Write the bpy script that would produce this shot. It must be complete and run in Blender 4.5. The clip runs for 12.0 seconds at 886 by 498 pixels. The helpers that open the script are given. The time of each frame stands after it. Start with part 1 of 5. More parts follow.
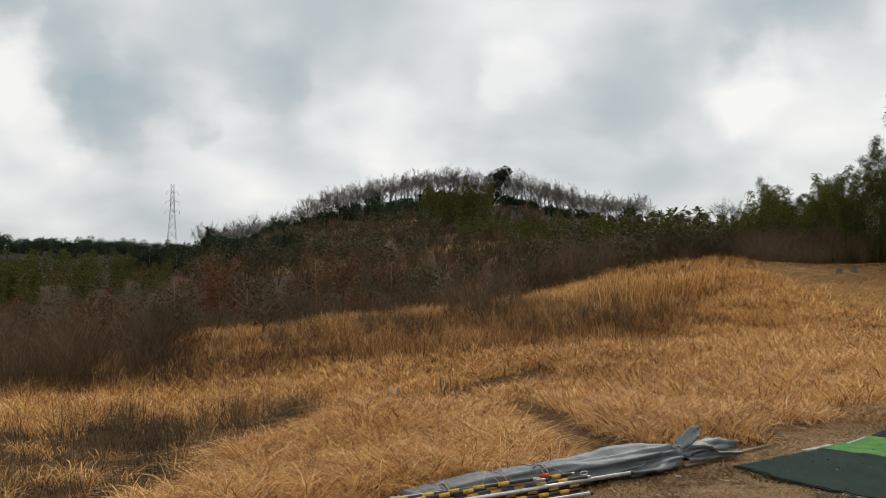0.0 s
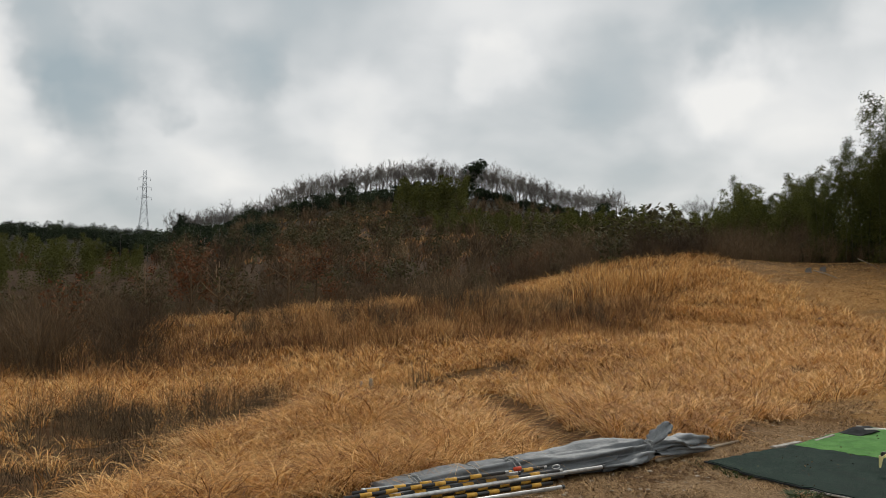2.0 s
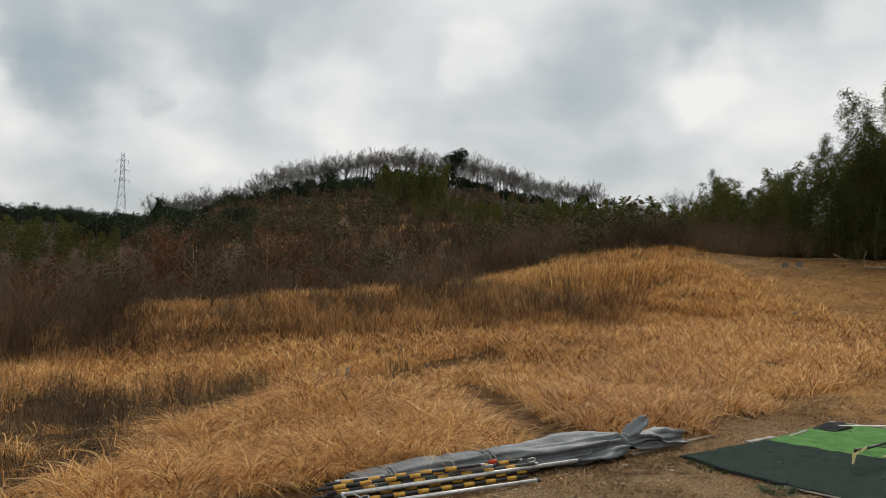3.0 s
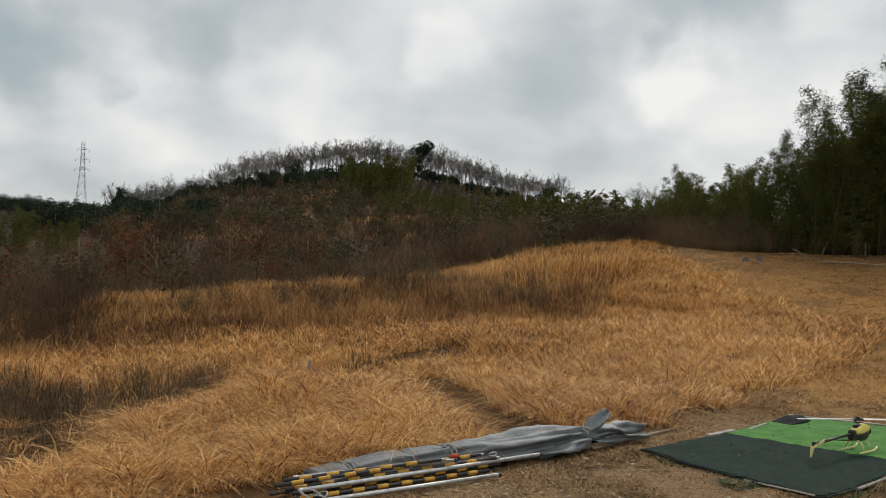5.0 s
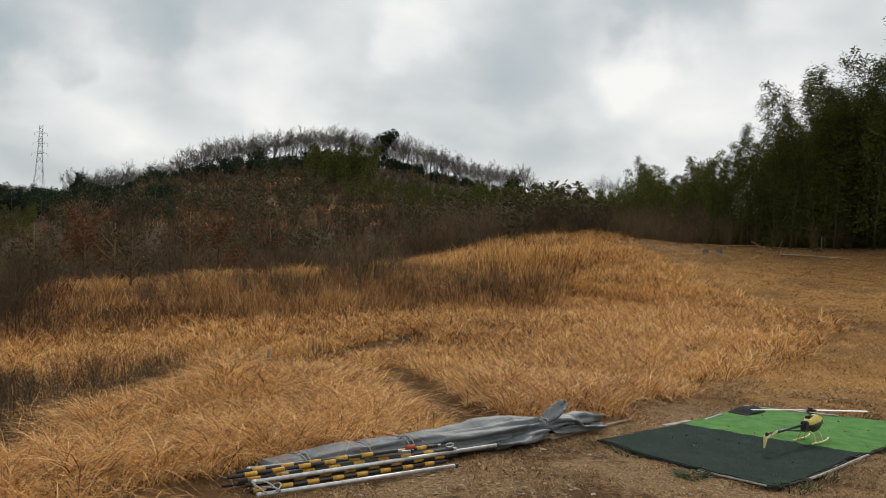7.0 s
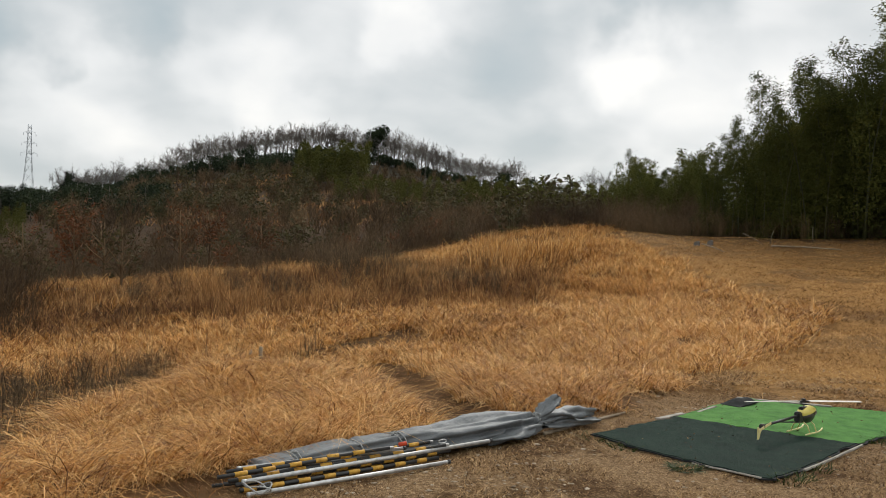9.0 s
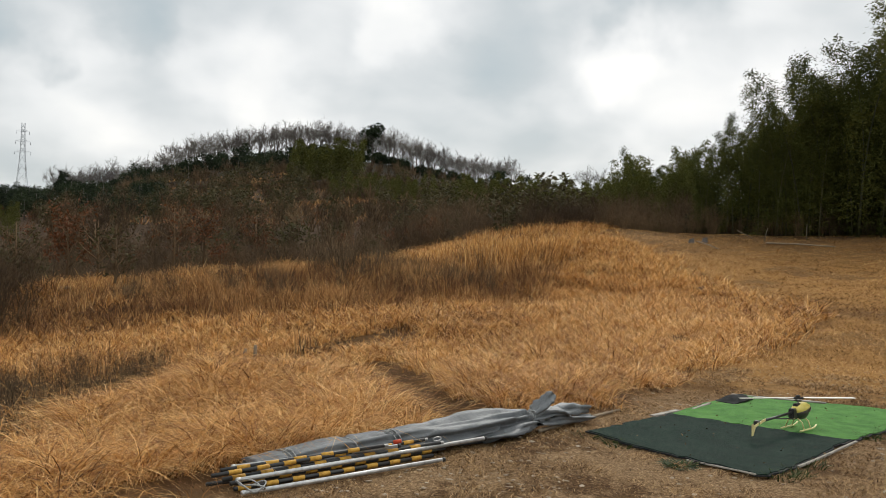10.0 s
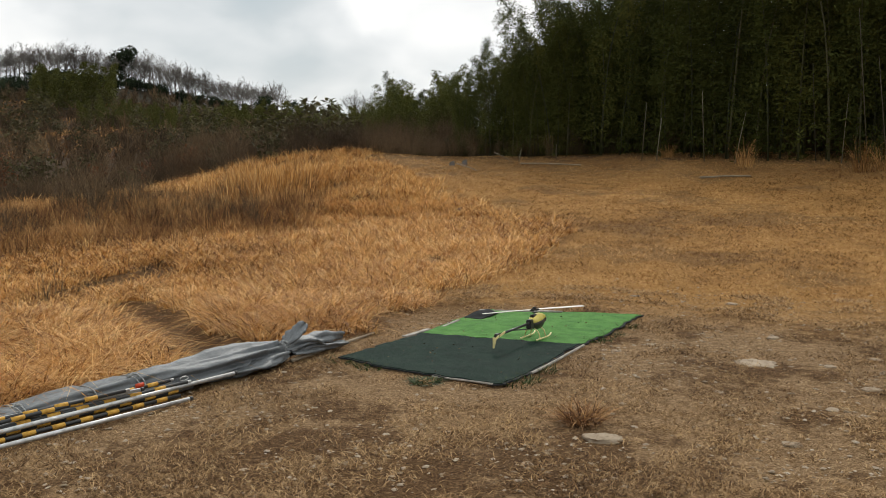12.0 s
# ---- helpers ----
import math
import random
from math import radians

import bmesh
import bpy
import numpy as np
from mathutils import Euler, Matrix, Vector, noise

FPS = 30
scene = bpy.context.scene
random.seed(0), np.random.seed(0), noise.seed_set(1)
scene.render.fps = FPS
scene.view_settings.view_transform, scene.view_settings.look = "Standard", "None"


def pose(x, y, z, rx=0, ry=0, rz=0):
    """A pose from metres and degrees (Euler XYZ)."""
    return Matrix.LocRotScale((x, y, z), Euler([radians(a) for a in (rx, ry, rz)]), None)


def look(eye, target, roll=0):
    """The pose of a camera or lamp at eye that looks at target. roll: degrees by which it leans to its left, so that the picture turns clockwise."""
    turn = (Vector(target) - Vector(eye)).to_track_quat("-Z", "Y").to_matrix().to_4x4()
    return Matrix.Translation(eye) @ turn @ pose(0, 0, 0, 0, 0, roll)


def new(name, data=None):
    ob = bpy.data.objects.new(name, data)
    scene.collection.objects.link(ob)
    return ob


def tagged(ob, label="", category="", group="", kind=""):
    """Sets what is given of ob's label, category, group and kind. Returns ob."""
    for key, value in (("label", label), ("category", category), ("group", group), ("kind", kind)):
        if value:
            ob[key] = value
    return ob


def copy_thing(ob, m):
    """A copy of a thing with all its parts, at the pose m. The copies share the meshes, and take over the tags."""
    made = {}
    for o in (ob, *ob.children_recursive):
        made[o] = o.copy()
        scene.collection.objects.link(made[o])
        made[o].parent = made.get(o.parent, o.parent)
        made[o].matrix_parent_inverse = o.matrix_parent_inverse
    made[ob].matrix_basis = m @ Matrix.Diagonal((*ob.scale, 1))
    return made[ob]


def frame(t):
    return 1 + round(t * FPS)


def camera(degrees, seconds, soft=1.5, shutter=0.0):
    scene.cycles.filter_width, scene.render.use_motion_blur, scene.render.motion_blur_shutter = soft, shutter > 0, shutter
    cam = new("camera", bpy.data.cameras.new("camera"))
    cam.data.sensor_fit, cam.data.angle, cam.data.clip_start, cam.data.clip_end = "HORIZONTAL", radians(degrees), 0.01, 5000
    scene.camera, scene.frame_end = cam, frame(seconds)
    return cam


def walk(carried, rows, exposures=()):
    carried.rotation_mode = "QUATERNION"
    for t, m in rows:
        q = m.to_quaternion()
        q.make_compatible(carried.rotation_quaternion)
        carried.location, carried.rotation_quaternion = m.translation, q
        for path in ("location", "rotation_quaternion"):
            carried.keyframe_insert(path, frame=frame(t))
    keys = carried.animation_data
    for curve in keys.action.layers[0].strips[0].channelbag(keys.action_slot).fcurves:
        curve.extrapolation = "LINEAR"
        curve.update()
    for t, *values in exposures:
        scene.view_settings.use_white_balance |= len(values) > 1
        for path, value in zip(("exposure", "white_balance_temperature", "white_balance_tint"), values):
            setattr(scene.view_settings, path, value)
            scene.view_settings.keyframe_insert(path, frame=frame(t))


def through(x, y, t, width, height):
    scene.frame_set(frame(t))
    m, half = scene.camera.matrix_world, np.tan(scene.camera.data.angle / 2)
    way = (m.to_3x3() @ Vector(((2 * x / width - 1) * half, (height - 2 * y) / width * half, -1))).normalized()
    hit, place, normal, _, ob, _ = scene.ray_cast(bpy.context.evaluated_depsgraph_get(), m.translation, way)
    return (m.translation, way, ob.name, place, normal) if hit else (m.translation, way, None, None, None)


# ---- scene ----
LENS, SECONDS = 53.66, 12.0
cam = camera(LENS, SECONDS, 0.65)
# seconds, x, y, z in metres, then the Euler angles in degrees
ROWS = [
    (0, -0.076, -0.270, 1.543, 92.23, 0.08, 0.08),
    (0.5, -0.077, -0.275, 1.543, 92.23, 0.25, -0.22),
    (1, -0.086, -0.284, 1.551, 92.26, 0.14, -0.67),
    (1.5, -0.078, -0.249, 1.545, 92.26, -0.75, -0.74),
    (2, -0.095, -0.230, 1.539, 91.72, -0.98, -1.66),
    (2.5, -0.100, -0.229, 1.547, 91.50, -1.02, -1.53),
    (3, -0.087, -0.168, 1.555, 91.01, -1.91, -3.02),
    (5, -0.058, -0.088, 1.555, 90.60, -2.25, -5.29),
    (5.5, -0.023, -0.033, 1.561, 90.28, -3.01, -6.91),
    (6, -0.025, -0.029, 1.559, 90.24, -3.01, -7.10),
    (6.5, -0.021, -0.062, 1.568, 90.10, -2.89, -7.43),
    (7, -0.011, -0.043, 1.562, 90.00, -2.75, -7.63),
    (7.5, 0.001, -0.013, 1.558, 89.69, -2.52, -7.84),
    (9.5, 0.013, 0.015, 1.558, 89.73, -1.99, -8.21),
    (10, 0.018, 0.021, 1.554, 89.60, -1.95, -8.47),
    (10.5, 0.026, 0.020, 1.551, 89.64, -1.40, -8.57),
    (11, 0.054, 0.053, 1.543, 88.63, -1.44, -8.86),
    (11.5, 0.125, -0.030, 1.585, 86.90, -0.23, -15.05),
    (12, 0.225, -0.050, 1.590, 85.02, -0.09, -23.32),
]
walk(cam, [(t, pose(x, y, z, rx, ry, rz)) for t, x, y, z, rx, ry, rz in ROWS],
     exposures=[(0.0, -0.11), (2.0, -0.21), (5.5, -0.19), (7.5, -0.07), (9.5, 0.03), (12.0, 0.10)])

# ------------------------------------------------------------------ sky and sun
SUN_AZ, SUN_EL = 28.0, 38.0          # degrees clockwise from +y, and above the horizon


def direction(az, el):
    a, e = radians(az), radians(el)
    return Vector((math.sin(a) * math.cos(e), math.cos(a) * math.cos(e), math.sin(e)))


class Tree:
    """A node tree with short calls."""

    def __init__(self, tree):
        self.t = tree
        tree.nodes.clear()

    def node(self, kind, **values):
        n = self.t.nodes.new(kind)
        for key, v in values.items():
            setattr(n, key, v)
        return n

    def link(self, a, b):
        self.t.links.new(a, b)

    def put(self, socket, value):
        if hasattr(value, "is_output"):
            self.link(value, socket)
        elif value is not None:
            socket.default_value = value

    def math(self, op, a, b=None, c=None, clamp=False):
        n = self.node("ShaderNodeMath", operation=op, use_clamp=clamp)
        for i, v in enumerate((a, b, c)):
            self.put(n.inputs[i], v)
        return n.outputs[0]

    def vec(self, op, a, b=None):
        n = self.node("ShaderNodeVectorMath", operation=op)
        self.put(n.inputs[0], a)
        self.put(n.inputs[1], b)
        return n.outputs["Value"] if op in ("DOT_PRODUCT", "LENGTH", "DISTANCE") else n.outputs[0]

    def noise(self, vector, scale, detail=4.0, rough=0.55, distortion=0.0):
        n = self.node("ShaderNodeTexNoise")
        self.put(n.inputs["Vector"], vector)
        for key, v in (("Scale", scale), ("Detail", detail), ("Roughness", rough), ("Distortion", distortion)):
            n.inputs[key].default_value = v
        return n.outputs["Fac"]

    def ramp(self, fac, stops):
        n = self.node("ShaderNodeValToRGB")
        self.put(n.inputs[0], fac)
        el = n.color_ramp.elements
        while len(el) < len(stops):
            el.new(0.5)
        for e, (p, c) in zip(el, stops):
            e.position = p
            e.color = (*c, 1) if len(c) == 3 else c
        return n.outputs[0]

    def step(self, value, lo, hi, out_lo=0.0, out_hi=1.0):
        n = self.node("ShaderNodeMapRange", interpolation_type="SMOOTHSTEP")
        self.put(n.inputs[0], value)
        for i, v in enumerate((lo, hi, out_lo, out_hi)):
            n.inputs[i + 1].default_value = v
        return n.outputs[0]

    def mix(self, fac, a, b, blend="MIX"):
        n = self.node("ShaderNodeMix", data_type="RGBA", blend_type=blend)
        self.put(n.inputs[0], fac)
        for i, v in ((6, a), (7, b)):
            self.put(n.inputs[i], (*v, 1) if isinstance(v, tuple) and len(v) == 3 else v)
        return n.outputs[2]


world = bpy.data.worlds.new("overcast_sky")
scene.world = world
world.use_nodes = True
W = Tree(world.node_tree)
out = W.node("ShaderNodeOutputWorld")
way = W.node("ShaderNodeTexCoord").outputs["Generated"]
sky = W.node("ShaderNodeTexSky", sky_type="NISHITA", sun_disc=False, sun_elevation=radians(SUN_EL), sun_rotation=radians(SUN_AZ))
# clouds lie on a flat deck: the ray is carried up to it, so that they shrink towards the horizon
split = W.node("ShaderNodeSeparateXYZ")
W.link(way, split.inputs[0])
height = W.math("MAXIMUM", split.outputs[2], 0.0)
flat = W.math("ADD", height, 0.42)
deck = W.node("ShaderNodeCombineXYZ")
W.link(W.math("DIVIDE", split.outputs[0], flat), deck.inputs[0])
W.link(W.math("DIVIDE", split.outputs[1], flat), deck.inputs[1])
big = W.noise(deck.outputs[0], 2.1, 3.0, 0.5, 0.4)
fine = W.noise(deck.outputs[0], 6.0, 4.0, 0.45, 0.3)
tone = W.math("ADD", W.math("MULTIPLY", big, 0.75), W.math("MULTIPLY", fine, 0.25))
# the banks of cloud over the hill: azimuth, elevation, radius, thinner (+) or thicker (-)
BANKS = [
    (-27, 16.5, 4, -0.16), (-23, 13.5, 3.5, -0.14), (-11.5, 12.5, 4, -0.14), (-24.5, 9.5, 3.0, 0.12), (23, 16, 5, -0.10),
    (-27.5, 12.5, 4.5, 0.20), (-20.5, 11, 4.5, -0.22), (-24, 17, 5, -0.12), (-13, 15, 7, -0.10), (-14, 8, 6, 0.10), (-5, 10.5, 5, 0.10), (-2, 8, 4, 0.10),
    (5, 13, 3.5, 0.16), (19.5, 12, 3.5, 0.18), (12, 12, 5, -0.10), (22, 19, 7, -0.20), (6, 20, 7, 0.06), (-16.8, 9, 1.6, -0.12),
    (-8, 21, 8, -0.06), (10, 6, 6, 0.02), (27, 8, 7, 0.05),
]
warp = W.node("ShaderNodeTexNoise")
W.link(way, warp.inputs["Vector"])
warp.inputs["Scale"].default_value, warp.inputs["Detail"].default_value = 9.0, 4.0
bent = W.vec("ADD", way, W.vec("MULTIPLY", W.vec("SUBTRACT", warp.outputs["Color"], (0.5, 0.5, 0.5)), (0.13, 0.13, 0.13)))
for az, el, radius, gain in BANKS:
    gap = W.vec("DISTANCE", bent, tuple(direction(az, el)))
    tone = W.math("ADD", tone, W.step(gap, radians(radius), radians(radius) * 0.25, 0.0, gain))
cloud = W.ramp(tone, [(0.22, (0.43, 0.51, 0.545)), (0.40, (0.58, 0.625, 0.64)), (0.50, (0.72, 0.745, 0.75)), (0.60, (0.87, 0.88, 0.875)), (0.72, (1.02, 1.01, 0.98))])
# an overcast sky is lighter overhead
cloud = W.mix(1.0, cloud, W.ramp(split.outputs[2], [(0.0, (0.98,) * 3), (0.35, (1.02,) * 3), (0.8, (1.65,) * 3)]), "MULTIPLY")
clear = W.node("ShaderNodeBackground")
W.link(sky.outputs[0], clear.inputs[0])
clear.inputs[1].default_value = 0.09
deck_light = W.node("ShaderNodeBackground")
W.link(cloud, deck_light.inputs[0])
deck_light.inputs[1].default_value = 1.0
both = W.node("ShaderNodeMixShader")
both.inputs[0].default_value = 0.93
W.link(clear.outputs[0], both.inputs[1])
W.link(deck_light.outputs[0], both.inputs[2])
W.link(both.outputs[0], out.inputs[0])

sun_data = bpy.data.lights.new("sun", "SUN")
sun_data.energy, sun_data.angle, sun_data.color = 1.3, radians(14), (1.0, 0.95, 0.87)
sun = new("sun", sun_data)
sun.matrix_world = look(direction(SUN_AZ, SUN_EL) * 50, (0, 0, 0))


# ------------------------------------------------------------------ materials
def material(name, stops, scale=6.0, rough=0.8, bump=0.0, fine=40.0, island=0.0, thing=0.0, through=0.0, metal=0.0, patch=0.0):
    """A surface whose colour runs over the stops by noise in metres; island and thing: how far single pieces and objects differ;
    through: light let through; patch: large-scale drift of the tone."""
    m = bpy.data.materials.new(name)
    m.use_nodes = True
    T = Tree(m.node_tree)
    end = T.node("ShaderNodeOutputMaterial")
    geo = T.node("ShaderNodeNewGeometry")
    at = geo.outputs["Position"]
    fac = T.noise(at, scale, 5.0, 0.6)
    if island:
        fac = T.math("ADD", T.math("MULTIPLY", fac, 1 - island), T.math("MULTIPLY", geo.outputs["Random Per Island"], island))
    if thing:
        fac = T.math("ADD", T.math("MULTIPLY", fac, 1 - thing), T.math("MULTIPLY", T.node("ShaderNodeObjectInfo").outputs["Random"], thing))
    if patch:
        fac = T.math("ADD", fac, T.math("MULTIPLY", T.math("SUBTRACT", T.noise(at, 0.22, 3.0), 0.5), patch))
    colour = T.ramp(fac, stops)
    s = T.node("ShaderNodeBsdfPrincipled")
    T.link(colour, s.inputs["Base Color"])
    T.put(s.inputs["Roughness"], rough)
    T.put(s.inputs["Metallic"], metal)
    T.put(s.inputs["Specular IOR Level"], 0.5 if rough < 0.5 else 0.2)
    if bump:
        b = T.node("ShaderNodeBump")
        b.inputs["Strength"].default_value = bump
        b.inputs["Distance"].default_value = 0.02
        T.link(T.noise(at, fine, 6.0, 0.65), b.inputs["Height"])
        T.link(b.outputs[0], s.inputs["Normal"])
    last = s.outputs[0]
    if through:
        tr = T.node("ShaderNodeBsdfTranslucent")
        T.link(colour, tr.inputs[0])
        mx = T.node("ShaderNodeMixShader")
        mx.inputs[0].default_value = through
        T.link(last, mx.inputs[1])
        T.link(tr.outputs[0], mx.inputs[2])
        last = mx.outputs[0]
    T.link(last, end.inputs[0])
    return m


STRAW = material("dry_straw", [(0.14, (0.075, 0.030, 0.008)), (0.36, (0.36, 0.155, 0.038)), (0.58, (0.70, 0.352, 0.098)), (0.84, (0.94, 0.64, 0.28))], 3.0, 0.6, island=0.72, through=0.3, patch=0.5)
STALKS = material("brown_stalks", [(0.22, (0.055, 0.026, 0.012)), (0.5, (0.27, 0.130, 0.050)), (0.76, (0.62, 0.36, 0.14))], 0.8, 0.8, island=0.5, through=0.2, patch=0.9)
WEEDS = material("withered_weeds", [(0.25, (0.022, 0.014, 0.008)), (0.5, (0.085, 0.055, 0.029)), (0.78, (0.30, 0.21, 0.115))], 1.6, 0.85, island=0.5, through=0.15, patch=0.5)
MOWN = material("mown_straw", [(0.26, (0.14, 0.066, 0.021)), (0.5, (0.40, 0.208, 0.066)), (0.74, (0.70, 0.42, 0.160))], 0.9, 0.8, island=0.5, through=0.2, patch=1.1)
LITTER = material("cut_straw", [(0.28, (0.06, 0.030, 0.012)), (0.5, (0.26, 0.143, 0.057)), (0.72, (0.60, 0.40, 0.20))], 1.0, 0.8, island=0.5, through=0.15, patch=0.5)
BRUSH = material("bare_brush", [(0.22, (0.025, 0.016, 0.009)), (0.5, (0.092, 0.058, 0.030)), (0.80, (0.22, 0.145, 0.075))], 0.12, 0.85, island=0.35, patch=0.9)
RUSSET = material("russet_leaves", [(0.2, (0.08, 0.030, 0.013)), (0.8, (0.20, 0.078, 0.030))], 1.0, 0.8, island=0.5, through=0.2)
OLIVE = material("olive_brush", [(0.2, (0.035, 0.03, 0.014)), (0.8, (0.10, 0.085, 0.035))], 0.5, 0.8, island=0.5, through=0.2)
BARK = material("grey_bark", [(0.3, (0.085, 0.072, 0.062)), (0.7, (0.195, 0.170, 0.148))], 2.0, 0.9, thing=0.4)
LEAF = material("evergreen_leaves", [(0.2, (0.010, 0.014, 0.008)), (0.5, (0.022, 0.032, 0.014)), (0.9, (0.05, 0.065, 0.026))], 0.4, 0.9, island=0.4, thing=0.3, through=0.15)
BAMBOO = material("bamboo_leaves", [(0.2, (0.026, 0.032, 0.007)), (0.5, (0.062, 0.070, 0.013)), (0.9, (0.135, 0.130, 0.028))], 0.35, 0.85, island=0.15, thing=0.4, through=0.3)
# a lighter copy of the bamboo leaves, with sunlight put into the colour
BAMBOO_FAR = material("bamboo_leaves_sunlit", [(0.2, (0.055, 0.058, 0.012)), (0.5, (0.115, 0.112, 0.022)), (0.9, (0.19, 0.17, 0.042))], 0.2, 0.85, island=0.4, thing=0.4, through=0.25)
CULM = material("bamboo_culm", [(0.3, (0.03, 0.032, 0.013)), (0.7, (0.085, 0.078, 0.038))], 1.5, 0.5, thing=0.6)
DEADWOOD = material("bleached_wood", [(0.3, (0.16, 0.12, 0.08)), (0.7, (0.34, 0.275, 0.195))], 6.0, 0.8, 0.3)
DEAD_CULM = material("dead_bamboo_culm", [(0.3, (0.07, 0.06, 0.038)), (0.7, (0.17, 0.145, 0.10))], 3.0, 0.7, thing=0.5)
STONE = material("pale_stone", [(0.25, (0.25, 0.185, 0.12)), (0.55, (0.44, 0.350, 0.25)), (0.8, (0.62, 0.525, 0.41))], 9.0, 0.85, 0.6, 60.0, island=0.35)
DARK_TURF = material("dark_green_turf", [(0.3, (0.005, 0.015, 0.010)), (0.55, (0.009, 0.025, 0.016)), (0.8, (0.020, 0.036, 0.026))], 5.0, 0.9, 0.5, 260.0, patch=0.3)
GREEN_TURF = material("bright_green_turf", [(0.25, (0.05, 0.145, 0.028)), (0.5, (0.08, 0.215, 0.042)), (0.8, (0.125, 0.27, 0.062))], 7.0, 0.85, 0.5, 260.0, patch=0.4)
MAT_BACK = material("black_mat_backing", [(0.3, (0.012, 0.013, 0.013)), (0.7, (0.03, 0.03, 0.03))], 20.0, 0.9)
BOARD = material("weathered_board", [(0.3, (0.17, 0.15, 0.12)), (0.7, (0.42, 0.385, 0.33))], 14.0, 0.7, 0.3)
TARP = material("grey_tarpaulin", [(0.3, (0.095, 0.102, 0.105)), (0.6, (0.145, 0.153, 0.155)), (0.8, (0.22, 0.227, 0.228))], 4.0, 0.48, 0.55, 22.0)
ROPE = material("grey_cord", [(0.3, (0.22, 0.22, 0.21)), (0.7, (0.40, 0.40, 0.38))], 60.0, 0.8)
SILVER = material("dull_aluminium", [(0.25, (0.30, 0.29, 0.27)), (0.5, (0.50, 0.495, 0.48)), (0.75, (0.64, 0.635, 0.62))], 22.0, 0.45, metal=0.7)
YELLOW = material("yellow_paint", [(0.25, (0.26, 0.13, 0.03)), (0.5, (0.54, 0.29, 0.045)), (0.75, (0.64, 0.40, 0.10))], 30.0, 0.5)
BLACK = material("black_paint", [(0.3, (0.012, 0.012, 0.012)), (0.7, (0.03, 0.029, 0.027))], 18.0, 0.45)
RED = material("red_tape", [(0.3, (0.42, 0.04, 0.015)), (0.7, (0.55, 0.08, 0.03))], 18.0, 0.5)
CARBON = material("black_carbon", [(0.3, (0.015, 0.014, 0.014)), (0.7, (0.035, 0.033, 0.032))], 30.0, 0.35)
CANOPY = material("yellow_canopy", [(0.3, (0.62, 0.50, 0.10)), (0.7, (0.72, 0.60, 0.16))], 25.0, 0.3)
CREAM = material("cream_gelcoat", [(0.3, (0.72, 0.68, 0.58)), (0.7, (0.80, 0.77, 0.70))], 25.0, 0.35)
SKID = material("pale_yellow_plastic", [(0.3, (0.72, 0.60, 0.24)), (0.7, (0.80, 0.70, 0.36))], 25.0, 0.4)
STEEL = material("grey_steelwork", [(0.3, (0.55, 0.57, 0.59)), (0.7, (0.66, 0.68, 0.70))], 0.1, 0.6, metal=0.3)
GREEN_WEED = material("green_weed", [(0.3, (0.03, 0.045, 0.012)), (0.7, (0.075, 0.10, 0.03))], 10.0, 0.6, island=0.5, through=0.25)

# ------------------------------------------------------------------ the lie of the land
EDGE = np.array((2.0, 7.3)), np.array((0.714, 0.700))       # where the mown ground meets the tall grass


def sm(lo, hi, v):
    t = np.clip((np.asarray(v, float) - lo) / (hi - lo), 0, 1)
    return t * t * (3 - 2 * t)


def along(x, y):
    """Metres along the edge of the tall grass, and metres beyond it."""
    dx, dy = x - EDGE[0][0], y - EDGE[0][1]
    return dx * EDGE[1][0] + dy * EDGE[1][1], -dx * EDGE[1][1] + dy * EDGE[1][0]


def to_segment(x, y, a, b):
    """Distance to a segment, and the share along it."""
    a, b = np.array(a, float), np.array(b, float)
    d = b - a
    t = np.clip(((x - a[0]) * d[0] + (y - a[1]) * d[1]) / (d @ d), 0, 1)
    return np.hypot(x - a[0] - t * d[0], y - a[1] - t * d[1]), t


def ripple(x, y, size, amount):
    """Cheap smooth unevenness."""
    k = 2 * np.pi / size
    return amount * (np.sin(k * x + 1.3 * np.sin(k * 0.63 * y)) * np.sin(k * 0.91 * y + 1.7 * np.sin(k * 0.47 * x + 2)))


def trodden(x, y):
    """Distance to the narrow path through the grass."""
    return np.minimum(to_segment(x, y, (1.42, 7.4), (1.22, 9.4))[0], to_segment(x, y, (1.22, 9.4), (0.98, 13.3))[0])


